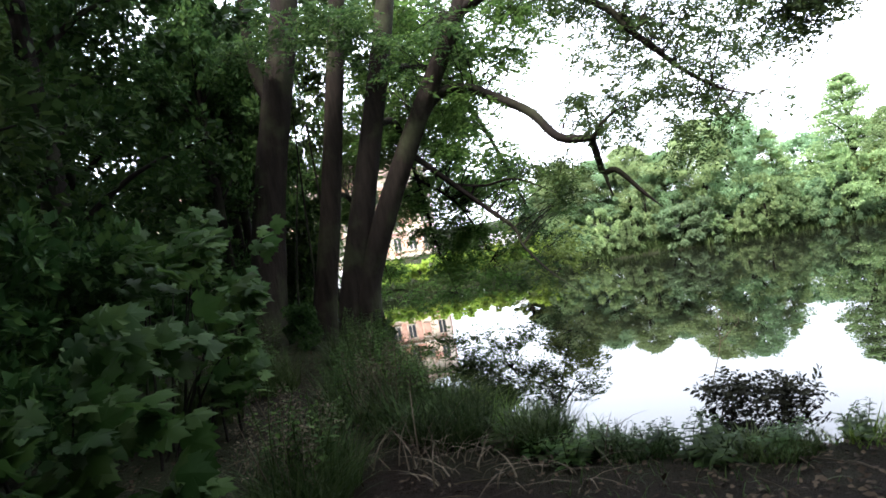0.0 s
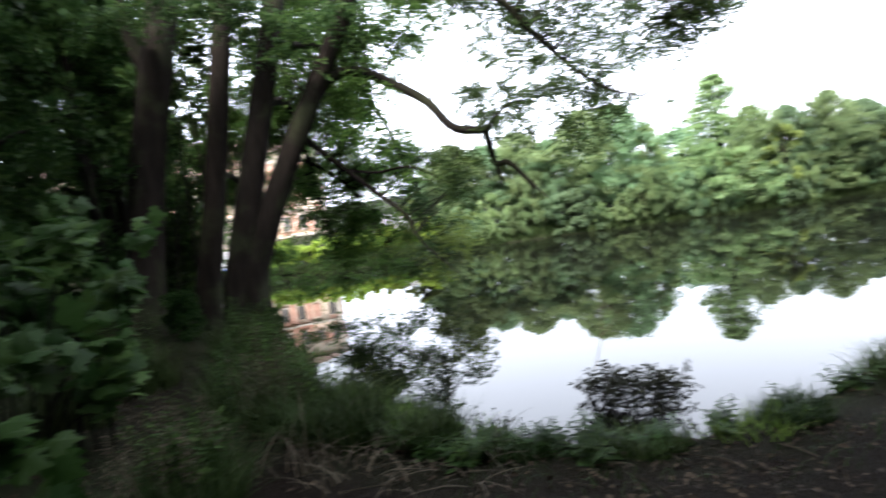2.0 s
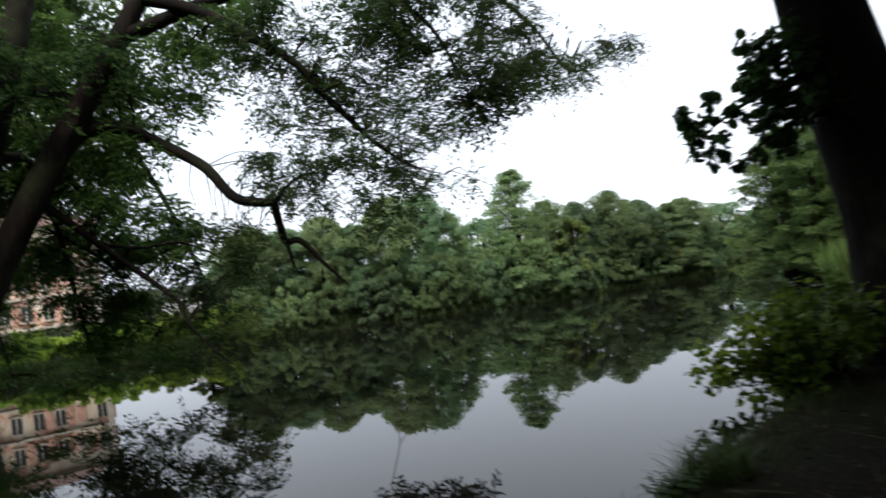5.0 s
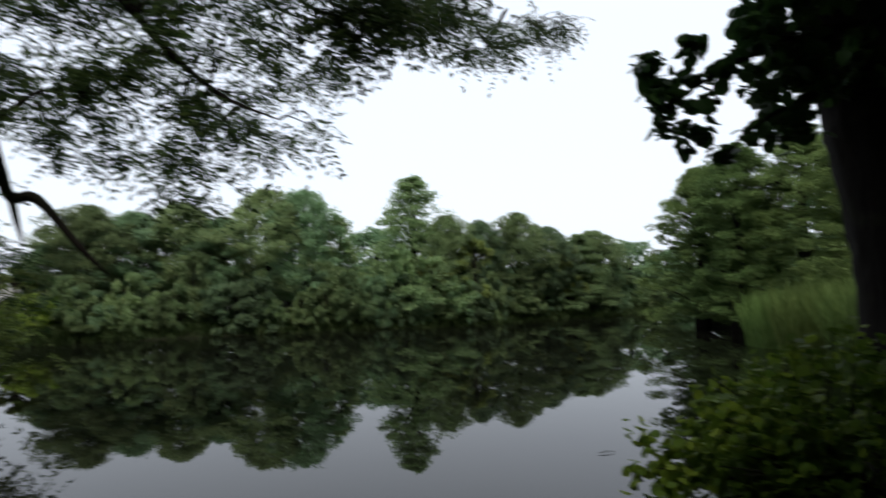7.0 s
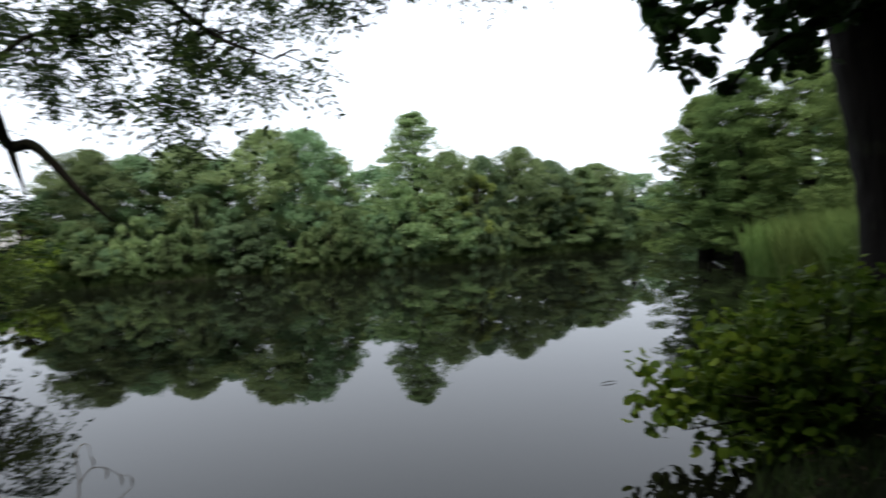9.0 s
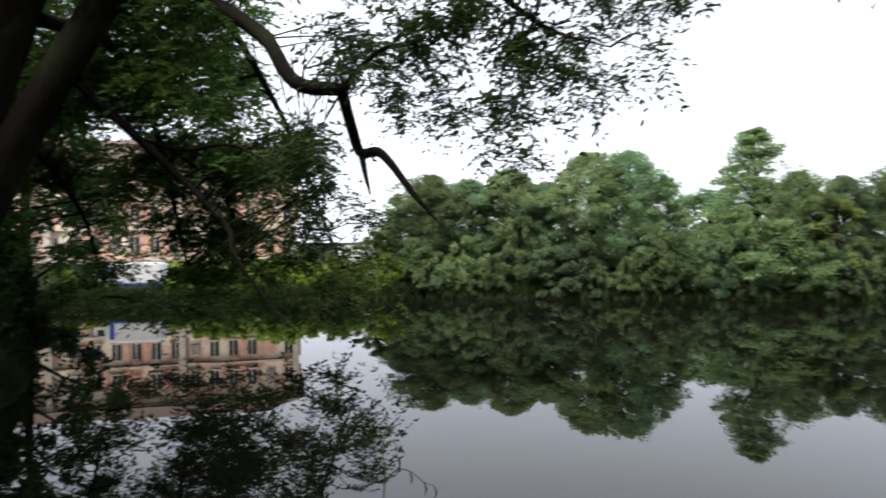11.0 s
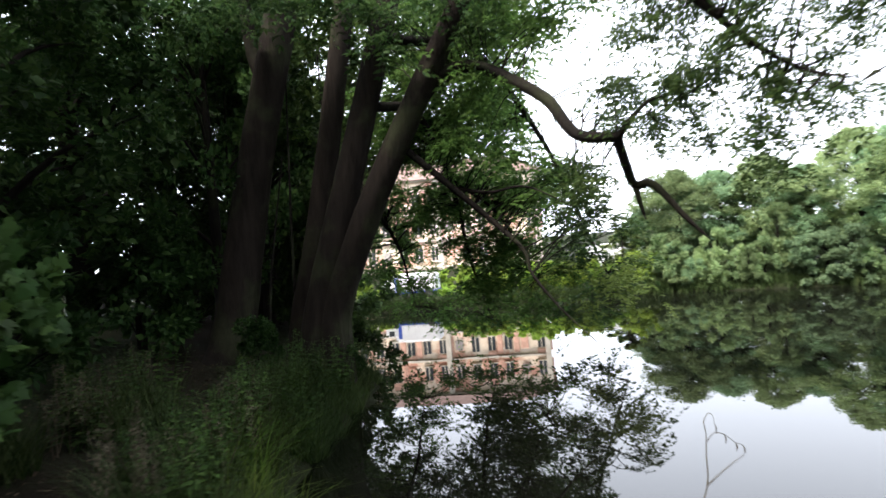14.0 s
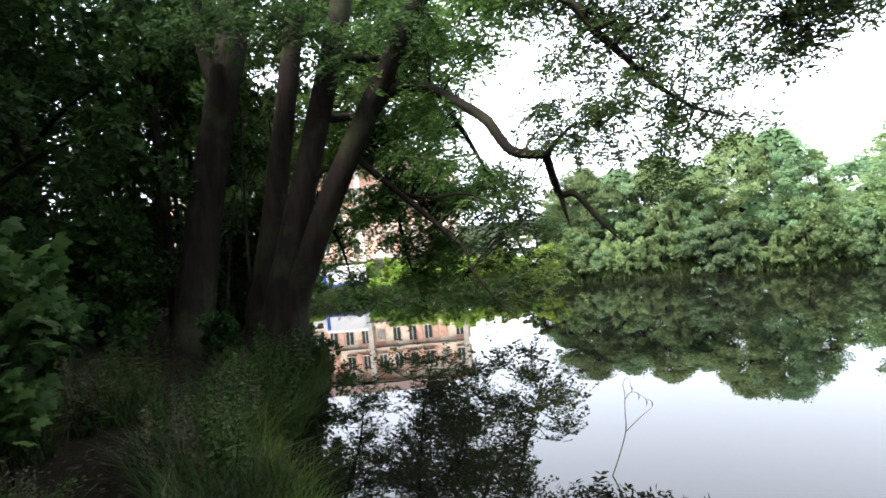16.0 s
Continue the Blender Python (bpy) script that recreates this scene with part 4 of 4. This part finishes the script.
part("stemwork", smooth(mesh("stemwork", *joined(tw), BARK_SHADED)), bush, kind="stuff")

far_alder = tagged(new("leaning_tree"), "leaning dark tree by the reeds beyond the big trunk", "tree")
limb("trunk", [(11.9, 4.4, 0.2), (11.82, 5.0, 2.75), (11.75, 5.35, 4.2), (11.6, 5.8, 6.5)], [0.3, 0.24, 0.21, 0.15], far_alder, BARK_SHADED, 10, 0.05, 41)
at = in_blobs(g, [(11.4, 6.1, 5.0, 0.8, 0.5), (11.2, 5.9, 4.4, 0.5, 0.35), (11.8, 5.3, 4.8, 0.7, 0.5), (12.0, 5.3, 2.6, 0.6, 0.5), (12.2, 5.0, 3.6, 0.4, 0.5), (12.0, 5.4, 1.6, 0.8, 0.5), (12.2, 4.6, 1.2, 0.8, 0.8), (12.6, 5.2, 0.7, 0.8, 0.5), (13.2, 4.2, 1.5, 1.2, 1.2), (12.4, 3.4, 1.5, 1.0, 1.2), (14.2, 5.0, 1.4, 1.0, 0.9)], 900)
part("crown", mesh("crown", *leaf_arrays(at, random_dirs(g, len(at), 0.5), unit(np.array([0, 0, 1.0]) + g.normal(0, 0.5, (len(at), 3))), g.uniform(0.1, 0.2, len(at)), g.uniform(0.06, 0.1, len(at))), LEAF_WOOD), far_alder)

# ---- maple shrub beside the path: big lobed leaves ----
LOBES = [(0.0, 0.05), (0.16, 0.10), (0.30, 0.30), (0.46, 0.20), (0.62, 0.52), (0.50, 0.50), (0.56, 0.72), (0.40, 0.66), (0.30, 0.62), (0.28, 0.82), (0.20, 0.78), (0.13, 0.86), (0.0, 1.08)]


def maple_outline():
    right = [(x, y) for x, y in LOBES]
    left = [(-x, y) for x, y in LOBES[-2:0:-1]]
    return right + left


def maple_mesh():
    bm = bmesh.new()
    ring = [bm.verts.new((x, y, -0.16 * abs(x) ** 1.5 - 0.07 * y * y)) for x, y in maple_outline()]
    c = bm.verts.new((0, 0.42, 0.03))
    for a, b in zip(ring, ring[1:] + ring[:1]):
        bm.faces.new((c, a, b))
    me = bpy.data.meshes.new("leaf")
    bm.to_mesh(me)
    bm.free()
    me.materials.append(LEAF_MAPLE)
    return me


MAPLE = maple_mesh()
g = np.random.default_rng(61)


def maple_shrub(name, base, blobs, count, size, label, singles):
    root = tagged(new(name), label, "shrub", "maple shrubs")
    cen = in_blobs(g, blobs, 400)
    cen = cen[g.permutation(len(cen))[:count]]
    mv = np.array([v.co for v in MAPLE.vertices])
    mf = np.array([list(p.vertices) for p in MAPLE.polygons])
    vs, fs, k = [], [], 0
    for i, c in enumerate(cen):
        away = Vector((c[0] - base[0], c[1] - base[1], 0)).normalized() + Vector((0.5, -0.35, -0.2 + g.normal(0, 0.25))) + Vector(g.normal(0, 0.4, 3))
        up = Vector((0.4, -0.5, 0.65)) + Vector(g.normal(0, 0.3, 3))
        y = away.normalized()
        x = y.cross(up).normalized()
        z = x.cross(y)
        s = size * g.uniform(0.65, 1.15)
        m = Matrix((x, y, z)).transposed().to_4x4()
        m.translation = Vector(c)
        m = m @ Matrix.Diagonal((s, s, s, 1))
        if i < singles:
            ob = part("leaf", MAPLE, root)
            ob.matrix_basis = m
        else:
            mm = np.array(m)
            vs.append(mv @ mm[:3, :3].T + mm[:3, 3])
            fs.append(mf + k)
            k += len(mv)
    if vs:
        part("foliage", mesh("foliage", np.vstack(vs), np.vstack(fs), LEAF_MAPLE), root, kind="stuff")
    st = []
    zb = floor_at(base[0], base[1])
    for i in range(16):
        e = cen[g.integers(len(cen))]
        s = np.array([base[0], base[1], zb - 0.05]) + np.append(g.normal(0, 0.18, 2), 0)
        st.append(tube_arrays(curve_points([s, (s * 0.45 + e * 0.55) + [0, 0, 0.15], e], 4), [0.016, 0.011, 0.004], 5))
    part("stemwork", smooth(mesh("stemwork", *joined(st), BARK_SHADED)), root, kind="stuff")
    return root


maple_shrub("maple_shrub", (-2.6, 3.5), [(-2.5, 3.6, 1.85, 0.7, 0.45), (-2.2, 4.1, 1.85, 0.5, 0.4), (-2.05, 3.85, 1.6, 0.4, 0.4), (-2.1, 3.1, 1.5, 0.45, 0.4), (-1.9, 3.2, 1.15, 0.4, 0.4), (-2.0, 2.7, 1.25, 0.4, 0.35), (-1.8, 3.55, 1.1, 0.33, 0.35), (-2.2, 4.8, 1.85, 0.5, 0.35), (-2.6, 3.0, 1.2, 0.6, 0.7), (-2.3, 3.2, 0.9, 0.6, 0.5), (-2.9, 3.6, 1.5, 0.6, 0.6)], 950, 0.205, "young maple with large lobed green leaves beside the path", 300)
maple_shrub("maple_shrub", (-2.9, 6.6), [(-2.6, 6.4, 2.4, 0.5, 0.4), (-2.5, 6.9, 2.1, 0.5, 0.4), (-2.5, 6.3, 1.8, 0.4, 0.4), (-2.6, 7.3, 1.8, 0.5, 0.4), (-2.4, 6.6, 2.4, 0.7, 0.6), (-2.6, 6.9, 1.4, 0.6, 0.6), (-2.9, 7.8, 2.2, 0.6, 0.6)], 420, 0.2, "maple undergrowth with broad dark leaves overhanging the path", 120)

# ---- grass, herbs and litter on the bank ----
g = np.random.default_rng(71)


def scatter(n, x0, x1, y0, y1, accept):
    x, y = g.uniform(x0, x1, n), g.uniform(y0, y1, n)
    ok = accept(x, y)
    x, y = x[ok], y[ok]
    return np.stack([x, y, ground_height(x, y) - 0.01], 1)


def shore(x, y):
    return shore_distance(x, y, POND)


def clumpy(x, y, s=2.2):
    return 0.5 + 0.5 * np.sin(x * s * 1.3 + 2 * np.sin(y * s)) * np.cos(y * s * 1.1 + np.sin(x * s * 0.7))


edge = scatter(60000, -2.2, 8.5, 4.8, 13, lambda x, y: (shore(x, y) > -0.05) & (shore(x, y) < 0.75) & (g.uniform(0, 1, len(x)) < clumpy(x, y) ** 0.8 * np.exp(-shore(x, y) * 1.8)) & (trail_distance(x, y) > 0.35))
v, f = blade_arrays(g, edge, g.uniform(0.08, 0.26, len(edge)), g.uniform(0.006, 0.014, len(edge)), g.uniform(0.1, 0.7, len(edge)))
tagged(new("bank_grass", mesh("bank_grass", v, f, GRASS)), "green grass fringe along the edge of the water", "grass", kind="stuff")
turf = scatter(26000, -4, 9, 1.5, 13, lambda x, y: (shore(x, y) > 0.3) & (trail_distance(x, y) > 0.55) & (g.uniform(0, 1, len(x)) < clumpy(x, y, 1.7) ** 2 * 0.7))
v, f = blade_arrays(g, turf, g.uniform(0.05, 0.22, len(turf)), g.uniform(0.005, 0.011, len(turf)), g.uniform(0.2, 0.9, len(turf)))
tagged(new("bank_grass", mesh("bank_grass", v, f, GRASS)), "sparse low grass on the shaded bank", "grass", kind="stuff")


def tuft(x, y, r, n, h, bend=0.5, mat=GRASS, label="tall arching grass tuft on the bank"):
    x -= 0.45 if y > 7.3 and x > -1.4 else 0.0
    at = patch(g, n, x, y, r, r)
    v, f = blade_arrays(g, at, h * g.uniform(0.45, 1.15, n), g.uniform(0.007, 0.019, n), bend * g.uniform(0.2, 1.4, n), 4, 0.9)
    return tagged(new("grass_tuft", mesh("grass_tuft", v, f, mat)), label, "grass", "grass tufts", "stuff")


for x, y, r, n, h in [(-0.75, 6.9, 0.45, 700, 0.6), (-0.45, 6.4, 0.4, 700, 0.55), (-0.2, 6.0, 0.35, 700, 0.5), (-0.85, 7.6, 0.5, 600, 0.7), (-0.8, 8.5, 0.45, 600, 0.75), (-0.9, 9.5, 0.4, 500, 0.7), (-0.05, 6.6, 0.35, 600, 0.55), (-1.35, 4.6, 0.35, 700, 0.6),
                      (-1.3, 5.3, 0.3, 500, 0.7), (0.5, 5.6, 0.3, 600, 0.45), (1.2, 5.15, 0.35, 600, 0.24), (2.1, 4.75, 0.35, 600, 0.2), (3.3, 4.65, 0.3, 500, 0.24), (4.7, 5.1, 0.3, 400, 0.35), (-2.9, 9.2, 0.5, 600, 0.7), (-1.7, 10.6, 0.5, 700, 0.8), (-3.1, 7.6, 0.4, 500, 0.7), (-1.25, 12.6, 0.4, 700, 0.5), (-1.35, 13.4, 0.4, 700, 0.5), (-1.0, 11.6, 0.4, 700, 0.5), (-0.75, 10.4, 0.35, 600, 0.6), (-0.6, 9.6, 0.3, 500, 0.6)]:
    tuft(x, y, r, n, h)
for x, y, r, n, h in [(0.1, 6.6, 0.3, 260, 0.5), (0.3, 6.2, 0.25, 220, 0.4), (-0.2, 7.2, 0.3, 240, 0.6), (-0.45, 8.0, 0.3, 220, 0.75), (1.0, 5.6, 0.4, 200, 0.3), (2.9, 4.65, 0.4, 200, 0.24)]:
    tuft(x, y, r, n, h, 0.7, GRASS_SUNLIT, "grass blades at the water's edge in a lighter, sunlit green")
for x, y, r, n, h in [(-0.1, 5.2, 0.5, 40, 0.45), (0.6, 4.9, 0.6, 36, 0.4), (-0.6, 5.7, 0.4, 40, 0.6)]:
    tuft(x, y, r, n, h, 1.2, STRAW, "dry pale grass stalks lying over the bank")


def herb(height, pairs, seed, heads=14, leaf_mat=LEAF_MAPLE, stem_mat=GRASS, label="upright nettle-like herb with paired green leaves"):
    q = np.random.default_rng(seed)
    root = new("wild_herb")
    st, pos, axes, ln = [], [], [], []
    for s in range(7):
        b = np.append(q.normal(0, 0.09, 2), 0)
        top = b + np.append(q.normal(0, 0.12, 2), height * q.uniform(0.65, 1.05))
        line = curve_points([b, (b + top) / 2 + np.append(q.normal(0, 0.03, 2), 0), top], 4)
        st.append(tube_arrays(line, [0.006, 0.004, 0.002], 4))
        for k in range(pairs):
            t = 0.2 + 0.75 * k / pairs
            p = b + (top - b) * t
            a = q.uniform(0, 2 * np.pi)
            for sgn in (0, np.pi):
                pos.append(p)
                axes.append([np.cos(a + sgn), np.sin(a + sgn), -0.15])
                ln.append(0.13 * (1.15 - t))
        for k in range(heads):
            pos.append(top + np.append(q.normal(0, 0.02, 2), -q.uniform(0, 0.16 + heads * 0.004)))
            axes.append(np.append(q.normal(0, 1, 2), 0.5))
            ln.append(0.03)
    pos, axes, ln = np.array(pos), np.array(axes, float), np.array(ln)
    up = unit(np.array([0, 0, 1.0]) + q.normal(0, 0.3, (len(pos), 3)))
    for v, f in st:
        part("stem", mesh("stem", v, f, stem_mat), root)
    part("leaves", mesh("leaves", *leaf_arrays(pos, axes, up, ln, ln * 0.5), leaf_mat), root)
    return tagged(root, label, "plant", "herbs beside the path")


h1 = herb(0.95, 9, 1)
spots = [(x - 0.45 if y > 7.3 and x > -1.2 else x, y) for x, y in [(-0.95, 7.4), (-0.8, 7.9), (-1.1, 8.3), (-0.6, 7.2), (-1.3, 8.9), (-1.2, 9.6), (-0.95, 9.2), (-1.5, 10.1), (-1.7, 9.4), (-0.5, 6.7), (-1.45, 11.0), (-1.9, 11.4), (-1.35, 4.9), (-1.3, 5.6), (-1.55, 5.2), (-2.9, 8.4), (-3.2, 9.4), (-3.3, 8.8), (-3.0, 10.0), (-3.6, 10.2), (-1.0, 8.7), (-1.5, 10.6), (-0.55, 8.2), (-0.45, 7.8), (-0.75, 8.9), (-0.3, 7.4), (-0.65, 9.5), (-0.85, 10.1), (-1.0, 11.0), (-0.9, 11.7)]]
for i, (x, y) in enumerate(spots[1:]):
    copy_thing(h1, pose(x, y, floor_at(x, y) - 0.02, 0, 0, i * 67) @ Matrix.Diagonal((1.6, 1.6, 0.85 + 0.07 * (i % 6), 1)))
for i, (x, y) in enumerate([(0.55, 5.25), (0.95, 5.2), (1.35, 5.05), (1.75, 4.85), (2.2, 4.7), (0.2, 5.7), (2.75, 4.75), (-0.1, 6.0), (3.4, 4.8), (4.1, 5.0), (4.9, 5.3), (0.75, 5.0), (1.6, 4.7)]):
    copy_thing(h1, pose(x, y, floor_at(x, y) - 0.02, 0, 0, i * 101) @ Matrix.Diagonal((1.25, 1.25, 0.26 + 0.04 * (i % 4), 1)))
h1.matrix_basis = pose(*spots[0], floor_at(*spots[0]) - 0.02)

h2 = herb(0.8, 0, 5, 60, STRAW, STRAW, "dry seeding grass stalks with pale seed heads")
seed_spots = [(-1.55, 4.9), (-1.4, 5.2), (-1.6, 5.5), (-1.35, 4.6), (-1.0, 7.0), (-0.9, 7.7), (-1.15, 8.3), (-0.7, 6.6), (-1.2, 9.0), (-3.0, 8.9), (-3.3, 9.8), (-2.9, 8.2)]
for i, (x, y) in enumerate(seed_spots[1:]):
    copy_thing(h2, pose(x, y, floor_at(x, y) - 0.02, 0, 0, i * 77) @ Matrix.Diagonal((1.1, 1.1, 0.95 + 0.08 * (i % 4), 1)))
h2.matrix_basis = pose(*seed_spots[0], floor_at(*seed_spots[0]) - 0.02)

lit = scatter(30000, -5, 9, 0.5, 13, lambda x, y: (shore(x, y) > 0.12) & (g.uniform(0, 1, len(x)) < 0.25 + 0.6 * clumpy(x, y, 1.1)))
lit[:, 2] += 0.025
ax = random_dirs(g, len(lit), 0.15)
v, f = leaf_arrays(lit, ax, unit(np.array([0, 0, 1.0]) + g.normal(0, 0.25, (len(lit), 3))), g.uniform(0.03, 0.09, len(lit)), g.uniform(0.015, 0.05, len(lit)))
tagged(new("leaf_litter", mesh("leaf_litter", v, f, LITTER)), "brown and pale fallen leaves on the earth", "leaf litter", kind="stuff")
sticks = []
for x, y, z in scatter(240, -2.5, 6.5, 2.2, 7.2, lambda x, y: shore(x, y) > 0.15):
    a, L = g.uniform(0, np.pi), g.uniform(0.12, 0.5)
    d = np.array([math.cos(a), math.sin(a), g.normal(0, 0.06)]) * L
    p = np.array([x, y, z + 0.03])
    sticks.append(tube_arrays(curve_points([p - d / 2, p + [0, 0, 0.01], p + d / 2], 2), [0.005, 0.004, 0.002], 4))
tagged(new("fallen_twigs", mesh("fallen_twigs", *joined(sticks), STRAW)), "thin dry twigs lying on the bank", "twigs", kind="stuff")

# dead curled stalk standing in the shallows
stalk = tagged(new("dead_stalk"), "thin dead stalk with curled tips standing in the water", "plant")
bx, by = 3.04, 7.74


def stalk_line(points):
    return [(bx + d, by + 0.095 * d, z) for d, z in points]


limb("stem", stalk_line([(-0.22, -0.12), (-0.11, 0.13), (-0.01, 0.41), (0.0, 0.62), (0.01, 0.77), (0.0, 0.86), (0.03, 0.92), (0.063, 0.91), (0.07, 0.85)]), [0.007, 0.006, 0.0055, 0.004, 0.0035, 0.003, 0.0025, 0.002, 0.0015], stalk, STRAW, 5, 0.05, 1)
limb("stem", stalk_line([(-0.01, 0.41), (0.13, 0.53), (0.254, 0.62)]), [0.0055, 0.004, 0.002], stalk, STRAW, 5, 0.05, 2)
limb("stem", stalk_line([(0.01, 0.72), (0.063, 0.78), (0.13, 0.77), (0.2, 0.71), (0.25, 0.69)]), [0.0035, 0.003, 0.0025, 0.002, 0.0015], stalk, STRAW, 5, 0.05, 3)
for d, z in ((0.07, 0.85), (0.2, 0.71), (0.13, 0.77), (0.25, 0.69)):
    limb("tip", stalk_line([(d, z), (d + 0.012, z - 0.035), (d + 0.004, z - 0.07)]), [0.002, 0.006, 0.001], stalk, STRAW, 5, 0.1, 4, "shrivelled hanging tip")
REFLECTION_DARK = leaf_material("reflection_dark_leaf", (0.004, 0.005, 0.003), (0.008, 0.010, 0.006), (0.016, 0.019, 0.010), 0.1, 0.7)
reflection_twig = tagged(new("leafy_branch"), "added dark leafy branch standing in for overhead leaves mirrored in the water", "branch")
limb("stem", [(2.0, 6.05, -0.25), (2.35, 6.25, 0.05), (2.75, 6.4, 0.2), (3.3, 6.55, 0.12)], [0.014, 0.012, 0.008, 0.003], reflection_twig, BARK_SHADED, 6, 0.08, 5)
limb("stem", [(2.35, 6.25, 0.05), (2.5, 6.45, 0.25), (2.7, 6.7, 0.36)], [0.009, 0.006, 0.002], reflection_twig, BARK_SHADED, 5, 0.08, 6)
at = in_blobs(g, [(2.5, 6.3, 0.2, 0.3, 0.12), (2.85, 6.4, 0.19, 0.32, 0.12), (3.2, 6.5, 0.12, 0.3, 0.1), (2.65, 6.6, 0.24, 0.25, 0.1)], 7000)
at[:, 2] = np.maximum(at[:, 2], 0.05)
part("leaves", mesh("leaves", *spray_arrays(g, at, random_dirs(g, len(at), 0.5), g.uniform(0.12, 0.24, len(at)), 4, 0.2, 0.34), REFLECTION_DARK), reflection_twig)
leaf_float = tagged(new("floating_twig"), "small dark twig floating on the water", "twig")
limb("stem", [(8.3, 8.93, 0.012), (8.4, 8.91, 0.02), (8.5, 8.88, 0.012)], [0.003, 0.006, 0.002], leaf_float, BARK_SHADED, 6, 0.1, 4)

# ---- old brick and plaster house across the water, parked van, wall ----
def house():
    root = tagged(new("brick_house"), "old cream plaster and brick house with rows of windows", "house")
    W, H, D = 17.0, 6.0, 6.0
    cols, rows = 19, 3
    cw, rh = W / cols, 1.75
    base = box_mesh("wall", (W, D, H), PLASTER, 0.03)
    ob = part("wall", base, root)
    ob.matrix_basis = pose(0, D / 2, H / 2)
    win = box_mesh("window", (0.4, 0.1, 0.9), GLASS_DARK, 0.01)
    blind = box_mesh("window", (0.4, 0.1, 0.9), BRICK, 0.01)
    boarded = box_mesh("window", (0.42, 0.12, 0.62), TIMBER, 0.01)
    frm = box_mesh("frame", (0.05, 0.14, 0.94), STONE, 0.01)
    sill = box_mesh("sill", (0.56, 0.2, 0.08), STONE, 0.01)
    panel = box_mesh("brick_panel", (0.3, 0.06, 1.3), BRICK, 0.01)
    under_p = box_mesh("brick_panel", (0.46, 0.05, 0.45), BRICK, 0.01)
    band = box_mesh("string_course", (W + 0.1, 0.16, 0.14), STONE, 0.02)
    pil = box_mesh("pilaster", (0.3, 0.24, H), STONE, 0.02)
    for r in range(rows):
        z = 1.1 + r * rh
        part("string_course", band, root).matrix_basis = pose(0, -0.08, z - 0.88)
        for c in range(cols):
            x = -W / 2 + (c + 0.5) * cw
            state = (c * 7 + r * 5) % 11
            if state in (3, 8):
                part("window", blind if state == 3 else boarded, root, "bricked-up window" if state == 3 else "boarded window").matrix_basis = pose(x, -0.012, z)
                continue
            w = part("window", win, root)
            w.matrix_basis = pose(x, -0.02, z)
            part("frame", frm, w).matrix_basis = pose(0, -0.02, 0)
            part("sill", sill, w).matrix_basis = pose(0, -0.06, -0.5)
            if (c + r) % 3:
                part("brick_panel", panel, root).matrix_basis = pose(x + cw / 2, -0.03, z)
            if (c * 2 + r) % 5 < 3:
                part("brick_panel", under_p, root).matrix_basis = pose(x, -0.026, z - 0.75 + 1.5)
    for x in (-W / 2 + 0.1, -2.9, 3.0, W / 2 - 0.1):
        part("pilaster", pil, root).matrix_basis = pose(x, -0.12, H / 2)
    part("string_course", band, root, "stone cornice").matrix_basis = pose(0, -0.14, H - 0.05)
    bm = bmesh.new()
    a = [bm.verts.new(p) for p in ((-W / 2 - 0.3, -0.4, H), (W / 2 + 0.3, -0.4, H), (W / 2 + 0.3, D + 0.4, H), (-W / 2 - 0.3, D + 0.4, H), (-W / 2 + 2, D / 2, H + 1.6), (W / 2 - 2, D / 2, H + 1.6))]
    for q in ((0, 1, 5, 4), (2, 3, 4, 5), (1, 2, 5), (3, 0, 4), (3, 2, 1, 0)):
        bm.faces.new([a[i] for i in q])
    me = bpy.data.meshes.new("roof")
    bm.to_mesh(me)
    bm.free()
    me.materials.append(ROOF)
    part("roof", me, root)
    return root


hs = house()
hs.matrix_basis = pose(-9.0, 37.5, floor_at(-9.0, 37.5) - 0.1, 0, 0, 6) @ Matrix.Diagonal((1, 1, 0.84, 1))


def van():
    root = tagged(new("parked_van"), "white van with blue trim parked before the house", "van")
    part("body", box_mesh("body", (3.3, 1.7, 1.35), PAINT_WHITE, 0.12), root).matrix_basis = pose(0, 0, 1.05)
    part("cab", box_mesh("cab", (0.9, 1.6, 0.95), PAINT_WHITE, 0.14), root).matrix_basis = pose(-1.95, 0, 0.82)
    part("window", box_mesh("window", (0.5, 1.64, 0.42), GLASS_DARK, 0.05), root).matrix_basis = pose(-1.95, 0, 1.05)
    part("trim", box_mesh("trim", (0.32, 1.74, 1.0), PAINT_BLUE, 0.03), root, "blue painted panel").matrix_basis = pose(-1.3, 0, 1.0)
    part("bumper", box_mesh("bumper", (3.3, 1.76, 0.14), PAINT_BLUE, 0.03), root, "blue sill strip").matrix_basis = pose(0, 0, 0.4)
    for x in (-1.7, 1.1):
        for y in (-0.8, 0.8):
            bm = bmesh.new()
            bmesh.ops.create_cone(bm, cap_ends=True, segments=20, radius1=0.33, radius2=0.33, depth=0.2)
            bmesh.ops.bevel(bm, geom=bm.edges, offset=0.03, segments=1, affect="EDGES")
            me = bpy.data.meshes.new("wheel")
            bm.to_mesh(me)
            bm.free()
            me.materials.append(RUBBER)
            part("wheel", me, root).matrix_basis = pose(x, y, 0.33, 90)
    return root


vn = van()
vn.matrix_basis = pose(-4.5, 27.0, floor_at(-4.5, 27.0) - 0.02, 0, 0, 4) @ Matrix.Diagonal((0.52, 0.52, 0.52, 1))
wall_white = tagged(new("low_wall", box_mesh("low_wall", (2.6, 0.3, 1.2), PAINT_WHITE, 0.03)), "low pale wall on the open shore", "wall")
wall_white.matrix_basis = pose(3.2, 30.5, floor_at(3.2, 30.5) + 0.58)
